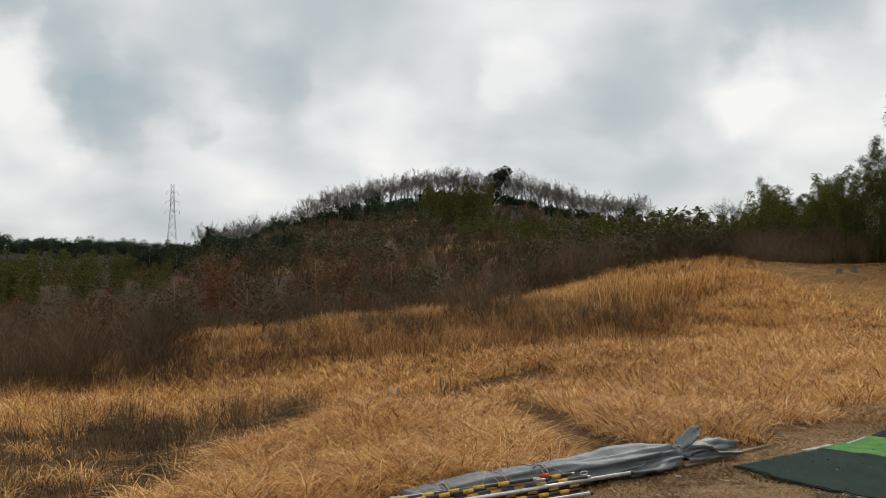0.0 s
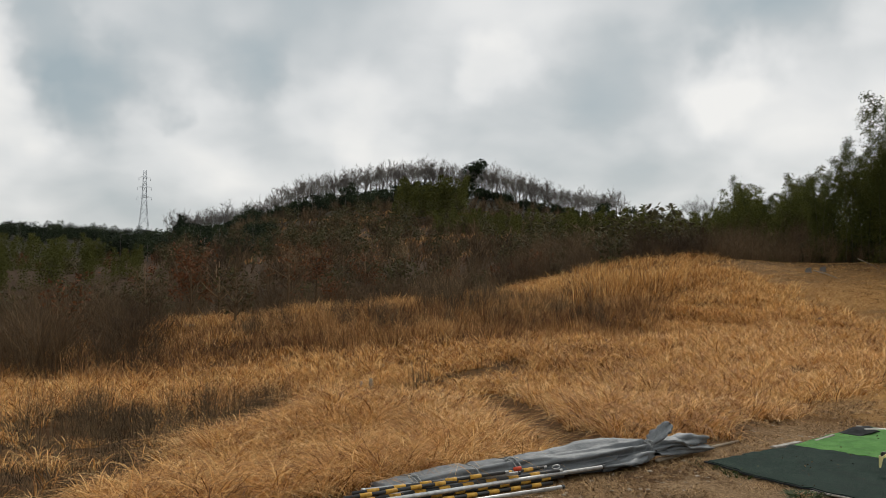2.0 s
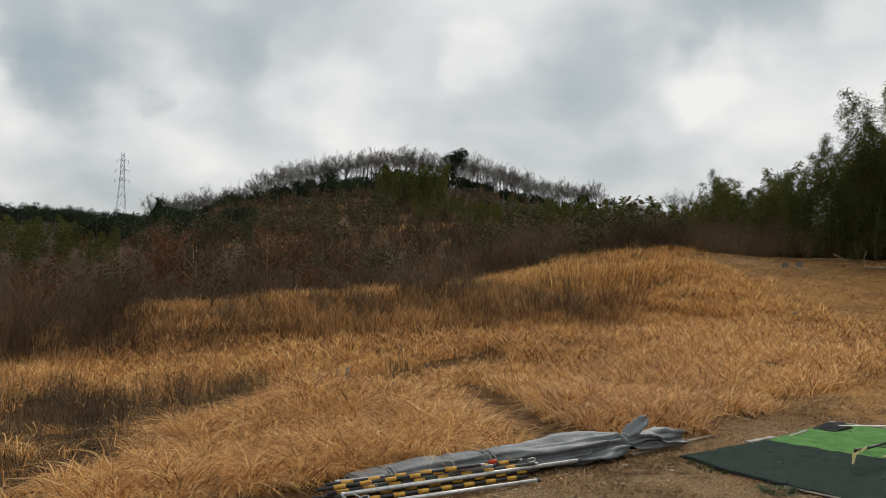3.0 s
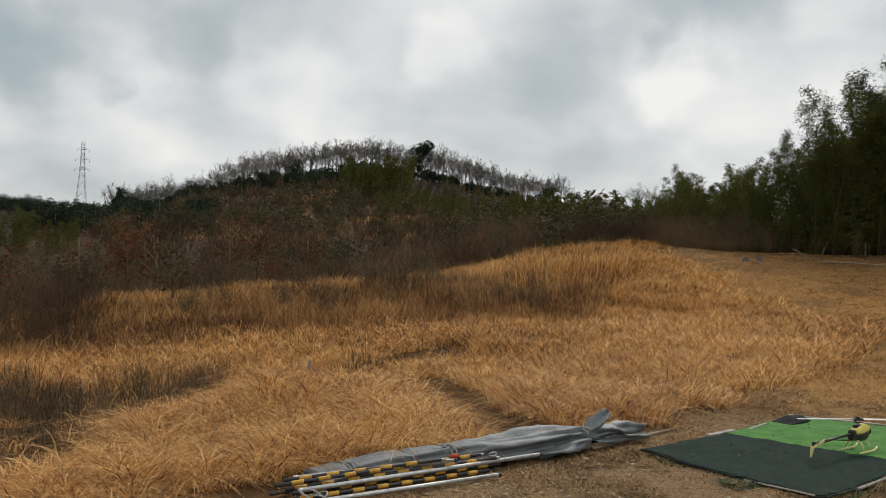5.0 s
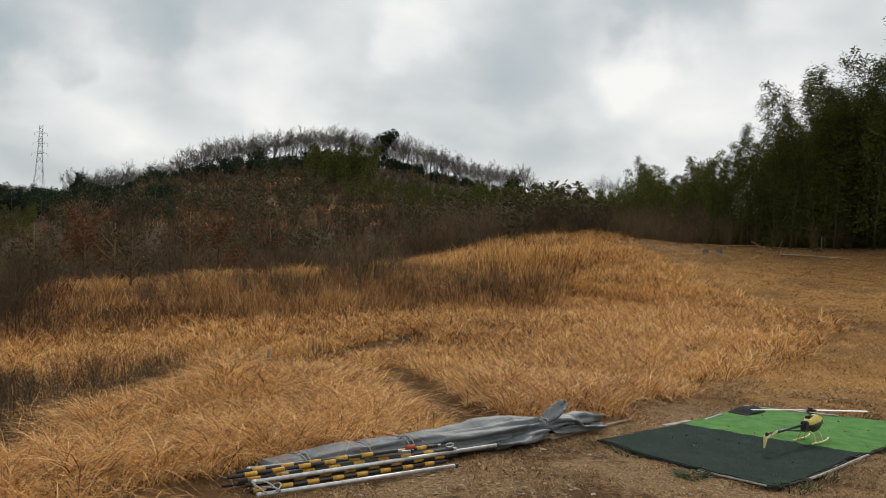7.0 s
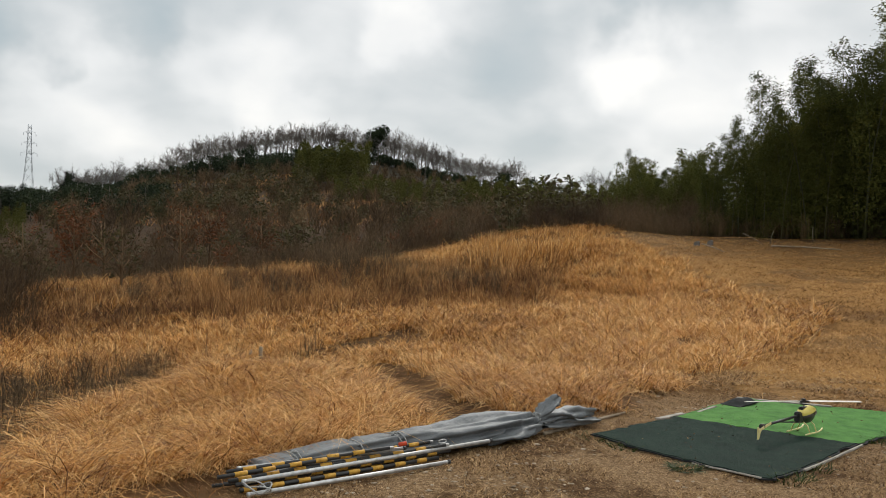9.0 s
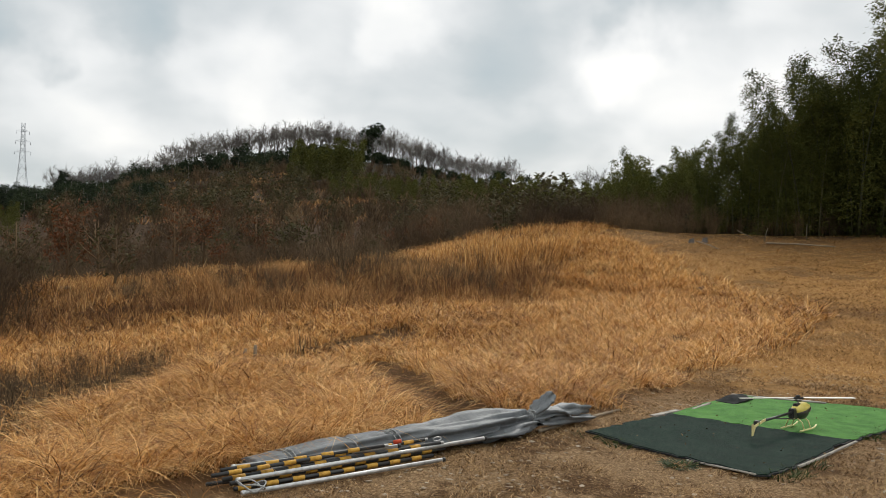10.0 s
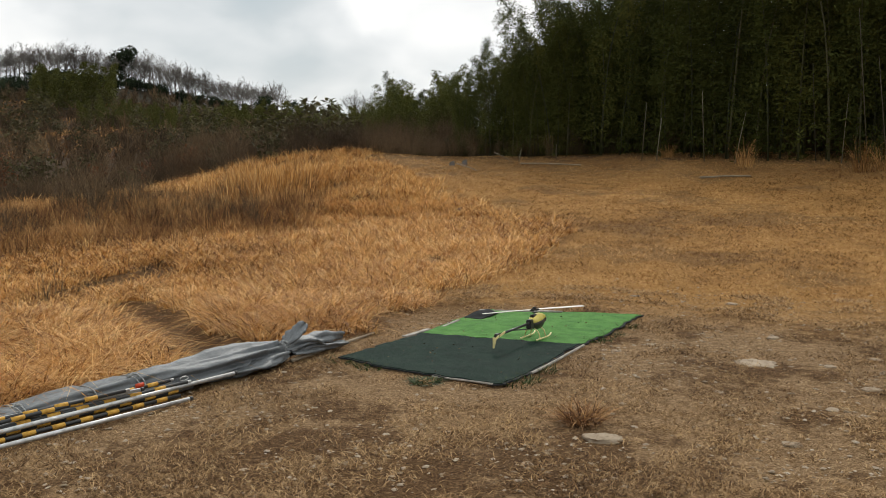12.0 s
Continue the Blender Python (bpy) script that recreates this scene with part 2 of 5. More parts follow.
def land(x, y):
    x, y = np.asarray(x, float), np.asarray(y, float)
    u, s = along(x, y)
    r = np.hypot(x, y)
    near = 1 - sm(38, 60, r)
    z = -0.85 * sm(0, 9, s) * (1 - 0.85 * sm(1, 9, u)) * near                 # the field falls away from the mown edge
    rise = 0.0030 * np.clip(r - 8, 0, 28) ** 2 + 0.02 * np.clip(r - 36, 0, 60)
    z = z + rise * sm(-2, 11, x) * sm(-4, 6, y) * (1 - 0.8 * sm(58, 95, r))                              # the mown ground climbs to the grove
    z = z + np.interp(x, (-12, -4, 0, 4, 8, 12), (0.05, 0.20, 0.42, 0.24, 0.22, 0.3)) * sm(20.0, 26.5, y) * (1 - 1.0 * sm(31, 40, y)) * (1 - sm(9, 16, x))   # the bank
    z = z - 0.9 * sm(34, 52, y) * (1 - sm(60, 90, y)) * (1 - sm(8, 22, x))   # the hollow behind it
    d, t = to_segment(x, y, (-7.0, 10.4), (-3.4, 12.4))
    z = z + 0.42 * np.exp(-(((x + 0.9) / np.where(x < -0.9, 0.85, 1.4)) ** 2 + ((y - 9.8) / 1.6) ** 2))                 # a swell of the field
    z = z - 1.1 * sm(19, 34, r) * (1 - sm(-13, -4, x)) * (1 - sm(62, 90, y))                 # lower ground under the scrub
    z = z + (ripple(x + 1, y, 4.6, 0.16) + ripple(x, y + 3, 2.2, 0.06)) * sm(19, 22, y) * (1 - sm(29, 33, y)) * (1 - sm(7, 11, x))   # hummocks on the bank
    z = z - 0.10 * (1 - sm(0.15, 0.5, trodden(x, y)))
    z = z + 0.05 * (1 - sm(0.5, 3.2, d))                                     # the damp hollow
    top = 6.5 + 7 * sm(-62, -22, x) + 7.6 * np.exp(-((x + 2) / np.where(x < -2, 29, 36)) ** 2)
    hill = top * np.clip((y - 48) / 167, 0, 1) ** 1.5 * (1 - 0.5 * sm(224, 340, y))
    hill = hill + 6.5 * np.exp(-(((x + 128) / 55) ** 2 + ((y - 290) / 80) ** 2))
    z = z + hill * sm(-330, -180, x) * (1 - sm(190, 360, x))
    z = z + ripple(x + 2, y, 1.5, 0.045) * sm(0.6, 2.0, s) * (1 - sm(30, 36, r)) + ripple(x, y, 3.1, 0.018) + ripple(x + 4, y, 9.0, 0.04) * sm(7, 14, r) + ripple(x, y + 9, 37.0, 0.9) * sm(80, 150, r)
    return z


def grass_cover(x, y):
    """Shares of tall straw, bank stalks and gully weeds at a place."""
    u, s = along(x, y)
    r = np.hypot(x, y)
    wob = ripple(x, y, 1.7, 0.22) + ripple(x + 3, y - 2, 4.3, 0.35)
    wide, t = to_segment(x, y, (-7.5, 10.6), (-3.6, 12.2))
    arm, t = to_segment(x, y, (-3.0, 13.8), (1.6, 16.6))
    wide = np.minimum(wide, to_segment(x, y, (-7.5, 10.6), (-4.2, 7.6))[0] + 0.3)
    wide = np.minimum(wide, to_segment(x, y, (-4.9, 9.0), (-3.9, 9.9))[0] + 0.9)
    wide = np.minimum(wide, to_segment(x, y, (-5.4, 8.0), (-3.9, 7.5))[0] + 0.8)
    gully = np.maximum((1 - sm(2.0, 2.7, wide + 0.9 * wob)) * np.clip(1.0 + ripple(x + 1, y + 7, 1.9, 0.3), 0.75, 1), 0.9 * (1 - sm(0.35, 0.75, arm + 0.5 * wob)))
    az = np.degrees(np.arctan2(x, y))
    gully = np.maximum(gully, 0.97 * (1 - sm(-23.0, -20.0, az + 3 * wob)) * (1 - sm(9.0, 10.5, r)) * sm(4.6, 5.6, r + wob))
    far = sm(19.0, 21.5, y + 0.35 * np.clip(-x - 2, 0, 9) + wob) * (1 - sm(5.2, 6.6, x - 0.30 * (y - 21.5) + 1.6 * wob))
    tall = sm(0.0, 0.7, s - 0.15 + wob * 0.7) * sm(0.38, 0.56, trodden(x, y) + 0.15 * wob) * sm(0.25, 0.34, to_segment(x, y, (-0.9, 5.40), (2.5, 7.55))[0] - 0.08)
    plateau = sm(9.0, 10.4, x - 0.09 * (y - 15) + wob)                      # the mown slope below the grove
    tall = tall * (1 - plateau)
    return tall * (1 - far) * (1 - gully), far * tall, gully * tall, plateau


def mesh_of(name, verts, tris, mats):
    """A mesh from numpy triangles."""
    me = bpy.data.meshes.new(name)
    verts, tris = np.asarray(verts, np.float32), np.asarray(tris, np.int32)
    me.vertices.add(len(verts))
    me.vertices.foreach_set("co", verts.ravel())
    me.loops.add(tris.size)
    me.loops.foreach_set("vertex_index", tris.ravel())
    me.polygons.add(len(tris))
    me.polygons.foreach_set("loop_start", np.arange(0, tris.size, 3, dtype=np.int32))
    me.update(calc_edges=True)
    for m in mats if isinstance(mats, (list, tuple)) else (mats,):
        me.materials.append(m)
    return me


def part(name, bm, mat, parent, label=""):
    """Links a bmesh (or a mesh) as one object under a thing or under a part."""
    if isinstance(bm, bmesh.types.BMesh):
        me = bpy.data.meshes.new(name)
        bm.to_mesh(me)
        bm.free()
        me.materials.append(mat)
    else:
        me = bm
    ob = new(name, me)
    ob.parent = parent
    return tagged(ob, label)


def thing(name, label, category, group="", m=None, kind=""):
    ob = new(name)
    ob.empty_display_size = 0.1
    if m is not None:
        ob.matrix_world = m
    return tagged(ob, label, category, group, kind)


def smooth(ob):
    ob.data.polygons.foreach_set("use_smooth", [True] * len(ob.data.polygons))
    return ob


# ------------------------------------------------------------------ the ground, one sheet to the horizon
def ground_material():
    m = bpy.data.materials.new("field_ground")
    m.use_nodes = True
    T = Tree(m.node_tree)
    end = T.node("ShaderNodeOutputMaterial")
    at = T.node("ShaderNodeNewGeometry").outputs["Position"]
    xyz = T.node("ShaderNodeSeparateXYZ")
    T.link(at, xyz.inputs[0])
    x, y = xyz.outputs[0], xyz.outputs[1]
    beyond = T.math("ADD", T.math("MULTIPLY", T.math("SUBTRACT", x, 2.0), -0.70), T.math("MULTIPLY", T.math("SUBTRACT", y, 7.3), 0.714))
    reach = T.vec("LENGTH", at)
    n1, n2, n3, n4, n5 = T.noise(at, 0.9, 5), T.noise(at, 3.5, 6, 0.65), T.noise(at, 16, 6, 0.7), T.noise(at, 55, 4, 0.7), T.noise(at, 130, 3, 0.6)
    grit = T.math("ADD", T.math("ADD", T.math("MULTIPLY", n3, 0.42), T.math("MULTIPLY", n4, 0.75)), T.math("SUBTRACT", T.math("MULTIPLY", n5, 0.55), 0.36))
    soil = T.ramp(grit, [(0.30, (0.075, 0.045, 0.022)), (0.50, (0.28, 0.170, 0.083)), (0.68, (0.56, 0.39, 0.225))])
    litter = T.ramp(grit, [(0.30, (0.026, 0.013, 0.006)), (0.5, (0.115, 0.060, 0.025)), (0.70, (0.32, 0.195, 0.090))])
    mown = T.ramp(T.math("ADD", T.math("MULTIPLY", n3, 0.6), T.math("MULTIPLY", n2, 0.4)), [(0.3, (0.18, 0.090, 0.029)), (0.5, (0.38, 0.198, 0.062)), (0.7, (0.56, 0.325, 0.112))])
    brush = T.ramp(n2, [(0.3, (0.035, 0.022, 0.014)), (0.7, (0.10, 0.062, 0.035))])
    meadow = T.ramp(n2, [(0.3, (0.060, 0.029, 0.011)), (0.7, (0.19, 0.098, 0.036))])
    # bare soil where feet and wheels wear it, straw between
    worn = T.step(T.math("ADD", T.math("MULTIPLY", n1, 0.62), T.math("MULTIPLY", n2, 0.38)), 0.43, 0.52)
    # the trampled brown litter before the poles
    spot = T.vec("LENGTH", T.vec("SUBTRACT", at, (1.45, 4.35, 0.0)))
    worn = T.math("MULTIPLY", worn, T.step(T.math("ADD", spot, T.math("MULTIPLY", n2, 1.6)), 1.5, 2.0))
    far = T.step(T.math("ADD", reach, T.math("MULTIPLY", n2, 2.0)), 9.5, 13.0)
    near = T.mix(worn, litter, soil)
    trash_and_shade = T.ramp(grit, [(0.35, (0.09, 0.048, 0.020)), (0.65, (0.29, 0.165, 0.068))])
    mown = T.mix(T.math("MULTIPLY", T.step(T.noise(at, 0.35, 4), 0.50, 0.62), 0.75), mown, trash_and_shade)
    # towards the grove's foot its shade is put into the mown colour
    foot = T.step(T.math("ADD", reach, T.math("MULTIPLY", n1, 7.0)), 30.0, 36.0)
    mown = T.mix(T.math("MULTIPLY", foot, 0.7), mown, trash_and_shade)
    colour = T.mix(far, near, mown)
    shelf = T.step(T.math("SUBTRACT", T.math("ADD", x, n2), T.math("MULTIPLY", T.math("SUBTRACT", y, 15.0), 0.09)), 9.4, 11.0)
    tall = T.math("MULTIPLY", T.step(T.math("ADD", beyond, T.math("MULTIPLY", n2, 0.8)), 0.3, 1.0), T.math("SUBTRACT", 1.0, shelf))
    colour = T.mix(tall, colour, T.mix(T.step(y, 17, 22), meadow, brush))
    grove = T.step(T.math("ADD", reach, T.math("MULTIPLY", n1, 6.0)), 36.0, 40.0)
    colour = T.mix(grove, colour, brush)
    wood = T.step(reach, 120.0, 190.0)
    colour = T.mix(wood, colour, T.ramp(n1, [(0.3, (0.012, 0.012, 0.007)), (0.7, (0.038, 0.030, 0.017))]))
    s = T.node("ShaderNodeBsdfPrincipled")
    T.link(colour, s.inputs["Base Color"])
    s.inputs["Roughness"].default_value = 0.95
    s.inputs["Specular IOR Level"].default_value = 0.1
    b = T.node("ShaderNodeBump")
    b.inputs["Strength"].default_value = 0.8
    b.inputs["Distance"].default_value = 0.06
    T.link(grit, b.inputs["Height"])
    T.link(b.outputs[0], s.inputs["Normal"])
    T.link(s.outputs[0], end.inputs[0])
    return m


def build_ground():
    az = np.radians(np.concatenate([np.arange(-40, 64, 0.5), np.linspace(64, 320, 60)[:-1]]))
    rad = np.concatenate([[0.0], np.geomspace(0.4, 4.0, 14), np.arange(4.2, 14, 0.16), np.geomspace(14.2, 60, 90), np.geomspace(61.5, 420, 90), np.geomspace(440, 4000, 24)])
    A, R = np.meshgrid(az, rad)
    X, Y = R * np.sin(A), R * np.cos(A)
    Z = land(X, Y)
    rough = np.clip(1 - R / 16, 0, 1)
    Z = Z + rough * (ripple(X, Y, 0.61, 0.008) + ripple(X + 1, Y + 2, 0.27, 0.006))
    V = np.stack([X, Y, Z], -1).reshape(-1, 3)
    n, k = len(az), len(rad)
    i = np.arange(k - 1)[:, None] * n + np.arange(n)[None]
    j = np.arange(k - 1)[:, None] * n + (np.arange(n) + 1) % n
    F = np.concatenate([np.stack([i, i + n, j], -1).reshape(-1, 3), np.stack([j, i + n, j + n], -1).reshape(-1, 3)])
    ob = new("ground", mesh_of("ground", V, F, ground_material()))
    smooth(ob)
    return tagged(ob, "bare stony soil and dry straw running into a brown winter field and wooded hill", "ground", kind="structure")


ground = build_ground()


# ------------------------------------------------------------------ grass and weeds
rng = np.random.default_rng(7)


def blades(px, py, pz, high, wide, bend, segs=3, lean=None, hook=2.0):
    """Bent, tapering blades; returns vertices and triangles."""
    n = len(px)
    turn = rng.uniform(0, 2 * np.pi, n)
    if lean is None:
        lean = rng.uniform(0, 2 * np.pi, n)
    wx, wy = np.cos(turn) * wide / 2, np.sin(turn) * wide / 2
    lx, ly = np.cos(lean), np.sin(lean)
    rows = []
    for i in range(segs + 1):
        t = i / segs
        up = high * (t - 0.40 * bend * t ** hook)
        off = high * bend * (0.35 * t + 0.75 * t ** hook)
        cx, cy, cz = px + lx * off, py + ly * off, pz + up
        if i < segs:
            w = 1 - 0.55 * t
            rows += [np.stack([cx - wx * w, cy - wy * w, cz], -1), np.stack([cx + wx * w, cy + wy * w, cz], -1)]
        else:
            rows.append(np.stack([cx, cy, cz], -1))
    V = np.stack(rows, 1)
    m = V.shape[1]
    local = []
    for i in range(segs - 1):
        a = 2 * i
        local += [(a, a + 1, a + 3), (a, a + 3, a + 2)]
    local.append((m - 3, m - 2, m - 1))
    F = np.arange(n)[:, None, None] * m + np.array(local)[None]
    return V.reshape(-1, 3), F.reshape(-1, 3)


def scatter(count, az0, az1, r0, r1, power):
    """Places over a sector, with a density that falls as r to minus power."""
    p = 2 - power
    r = (r0 ** p + rng.uniform(0, 1, count) * (r1 ** p - r0 ** p)) ** (1 / p)
    a = np.radians(rng.uniform(az0, az1, count))
    return r * np.sin(a), r * np.cos(a), r


def stuff(name, pieces, mat, label, category):
    V, F, k = [], [], 0
    for v, f in pieces:
        V.append(v)
        F.append(f + k)
        k += len(v)
    ob = new(name, mesh_of(name, np.concatenate(V), np.concatenate(F), mat))
    return tagged(ob, label, category, kind="stuff")


def grow(count, sector, share, high, wide, bend, segs=3, clump=0.0, tuft=14, girth=0.07, hook=2.0):
    """Blades in tufts of about so many, leaning out from each tuft's heart."""
    cx, cy, r = scatter(count // tuft, *sector)
    w = grass_cover(cx, cy)[share]
    if clump:
        w = w * np.clip(0.55 + ripple(cx, cy, clump, 0.9) + ripple(cx + 5, cy + 1, clump * 0.37, 0.5), 0.05, 1)
    keep = rng.uniform(0, 1, len(cx)) < w
    cx, cy, r = (np.repeat(v[keep], tuft) for v in (cx, cy, r))
    size = np.repeat(rng.uniform(0.5, 1.35, len(cx) // tuft), tuft)
    n = len(cx)
    a = rng.uniform(0, 2 * np.pi, n)
    q = girth * size * np.sqrt(rng.uniform(0, 1, n)) * np.clip(r / 9, 1, 2.5)
    x, y = cx + q * np.cos(a), cy + q * np.sin(a)
    tone = 1 + ripple(x + 3, y + 1, 0.9, 0.16) + ripple(x, y, 2.3, 0.18) + ripple(x + 6, y, 6.5, 0.14)
    h = rng.uniform(*high, n) * size * tone
    wd = rng.uniform(*wide, n) * np.clip(r / 9, 0.8, 3.0)
    return blades(x, y, land(x, y) - 0.02, h, wd, rng.uniform(*bend, n), segs, a + rng.normal(0, 0.8, n), hook)


meadow = stuff("tall_dry_grass", [
    grow(190000, (-34, 36, 4.8, 10.5, 1.0), 0, (0.16, 0.34), (0.006, 0.013), (0.7, 2.0), 5, 0.0, 13, 0.055, 3.4),
    grow(300000, (-34, 36, 9.8, 24.0, 1.2), 0, (0.14, 0.32), (0.006, 0.012), (0.5, 1.7), 3, 0.0, 10, 0.05, 2.8),
    grow(170000, (6, 36, 21.0, 37.0, 1.0), 0, (0.14, 0.34), (0.005, 0.009), (0.4, 1.4), 2, 0.0, 10, 0.06),
], STRAW, "tall golden straw-dry grass bending over the field", "grass")
bank = stuff("bank_grass", [
    grow(110000, (-36, 24, 17.0, 30.0, 1.0), 1, (0.20, 0.50), (0.005, 0.010), (0.2, 1.2), 2, 0.0, 12, 0.10),
    grow(30000, (-8, 16, 20.0, 29.0, 1.0), 1, (0.30, 0.62), (0.004, 0.008), (0.1, 0.7), 2, 4.0, 16, 0.14),
], STALKS, "standing brown stalks of dead grass on a bank", "grass")
crest = stuff("crest_grass", [
    grow(46000, (-24, 18, 25.5, 31.0, 1.0), 1, (0.24, 0.5), (0.004, 0.007), (0.2, 1.1), 2, 7.0),
    grow(30000, (-8, 21, 29.5, 36.5, 1.0), 1, (0.22, 0.5), (0.005, 0.008), (0.3, 1.2), 2),
    grow(24000, (-30, 18, 18.5, 27.0, 1.0), 1, (0.22, 0.50), (0.004, 0.008), (0.3, 1.3), 2, 3.4),
    grow(2600, (10, 16.5, 26.0, 31.0, 1.0), 1, (0.5, 1.0), (0.004, 0.006), (0.1, 0.6), 2, 0.0, 13, 0.25),
], STRAW, "pale dry grass along the crest of a bank", "grass")
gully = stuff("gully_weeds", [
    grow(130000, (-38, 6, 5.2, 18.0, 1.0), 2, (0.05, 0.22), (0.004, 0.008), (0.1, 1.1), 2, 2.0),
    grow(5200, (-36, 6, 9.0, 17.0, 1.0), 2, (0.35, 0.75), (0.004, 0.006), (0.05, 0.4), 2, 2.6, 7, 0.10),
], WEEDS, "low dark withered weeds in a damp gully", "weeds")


def mown(near_or_far):
    x, y, r = near_or_far
    u, s = along(x, y)
    cover = 1 - sm(-0.2, 0.8, s)
    plateau = grass_cover(x, y)[3]
    patchy = np.clip(0.45 + ripple(x, y, 1.9, 0.7) + ripple(x + 2, y, 0.7, 0.5) - 0.25 * sm(2.5, 5, x), 0.06, 1)
    w = np.maximum(cover, plateau) * np.where(r < 12, patchy, np.clip(patchy + 0.35, 0, 1))
    keep = rng.uniform(0, 1, len(x)) < w
    x, y, r = x[keep], y[keep], r[keep]
    on_mat = inside_mats(x, y)
    x, y, r = x[~on_mat], y[~on_mat], r[~on_mat]
    n = len(x)
    h = rng.uniform(0.018, 0.06, n) * np.clip(r / 9, 0.8, 1.6)
    return blades(x, y, land(x, y) + 0.006, h, rng.uniform(0.004, 0.008, n) * np.clip(r / 8, 0.8, 3.0), rng.uniform(0.7, 2.4, n), 2)


MAT_CORNERS = [(2.31, 6.95), (3.14, 5.60), (4.495, 6.72), (5.98, 7.83), (4.65, 8.87), (3.37, 7.79)]


def inside_mats(x, y):
    poly = [MAT_CORNERS[i] for i in (0, 1, 3, 4)]
    hit = np.ones(np.shape(x), bool)
    for (ax, ay), (bx, by) in zip(poly, poly[1:] + poly[:1]):
        hit &= (bx - ax) * (y - ay) - (by - ay) * (x - ax) > -0.02
    return hit


cut_grass = stuff("cut_grass", [mown(scatter(430000, -14, 62, 3.0, 12.0, 1.1))], LITTER, "short cut straw and dead grass scattered over the bare soil", "grass")
mown_slope = stuff("mown_slope_grass", [mown(scatter(300000, 8, 62, 10.0, 37.0, 0.9))], MOWN, "short mown tawny grass on the slope below the grove", "grass")


# ------------------------------------------------------------------ trees
def tube(path, radii, sides=5):
    """A tapered tube along a path; returns vertices and triangles."""
    path = np.asarray(path, float)
    n = len(path)
    V = []
    for i in range(n):
        d = path[min(i + 1, n - 1)] - path[max(i - 1, 0)]
        d = d / (np.linalg.norm(d) + 1e-9)
        a = np.cross(d, (0.0, 0.0, 1.0) if abs(d[2]) < 0.9 else (1.0, 0.0, 0.0))
        a = a / np.linalg.norm(a)
        b = np.cross(d, a)
        for k in range(sides):
            t = 2 * np.pi * k / sides
            V.append(path[i] + radii[i] * (np.cos(t) * a + np.sin(t) * b))
    F = []
    for i in range(n - 1):
        for k in range(sides):
            p, q = i * sides + k, i * sides + (k + 1) % sides
            F += [(p, q, q + sides), (p, q + sides, p + sides)]
    F += [(0, k + 1, k) for k in range(1, sides - 1)]
    e = (n - 1) * sides
    F += [(e, e + k, e + k + 1) for k in range(1, sides - 1)]
    return np.array(V), np.array(F)


def join(pieces):
    V, F, k = [], [], 0
    for v, f in pieces:
        V.append(v)
        F.append(f + k)
        k += len(v)
    return np.concatenate(V), np.concatenate(F)


def sprigs(at, size, wide, up=0.0):
    """Leaf-like lozenges at the given places."""
    n = len(at)
    d = rng.normal(size=(n, 3))
    d[:, 2] = d[:, 2] * 0.6 + up
    d /= np.linalg.norm(d, axis=1)[:, None]
    s = np.cross(d, rng.normal(size=(n, 3)))
    s /= np.linalg.norm(s, axis=1)[:, None] + 1e-9
    L = (size * rng.uniform(0.6, 1.3, n))[:, None]
    w = (wide * rng.uniform(0.6, 1.3, n))[:, None]
    V = np.stack([at, at + d * L * 0.45 + s * w / 2, at + d * L, at + d * L * 0.45 - s * w / 2], 1).reshape(-1, 3)
    F = (np.arange(n)[:, None, None] * 4 + np.array([(0, 1, 2), (0, 2, 3)])[None]).reshape(-1, 3)
    return V, F


def unit(v):
    return v / (np.linalg.norm(v) + 1e-9)


def limbs(base, d, length, radius, depth, out, twigs, spread=0.62):
    """Grows a limb and what forks from it."""
    pts, p, dd = [base], base, d
    for i in range(3):
        dd = unit(dd + rng.normal(size=3) * 0.13 + (0, 0, 0.10))
        p = p + dd * length / 3
        pts.append(p)
    out.append(tube(pts, np.linspace(radius, radius * 0.55, 4), 4 if depth > 1 else 3))
    if depth == 0:
        for _ in range(10):
            k = rng.integers(1, 4)
            twigs.append((pts[k], unit(dd + rng.normal(size=3) * 0.6)))
        return
    for _ in range(3 if depth > 1 else 4):
        k = rng.integers(1, 4)
        nd = unit(dd + rng.normal(size=3) * spread + (0, 0, 0.15))
        limbs(pts[k], nd, length * rng.uniform(0.5, 0.75), radius * 0.5, depth - 1, out, twigs, spread)


def twig_mesh(twigs, length, wide):
    a = np.array([t[0] for t in twigs])
    d = np.array([t[1] for t in twigs])
    n = len(a)
    s = np.cross(d, rng.normal(size=(n, 3)))
    s /= np.linalg.norm(s, axis=1)[:, None] + 1e-9
    L = (length * rng.uniform(0.6, 1.3, n))[:, None]
    V = np.stack([a - s * wide / 2, a + s * wide / 2, a + d * L], 1).reshape(-1, 3)
    return V, np.arange(3 * n).reshape(-1, 3)


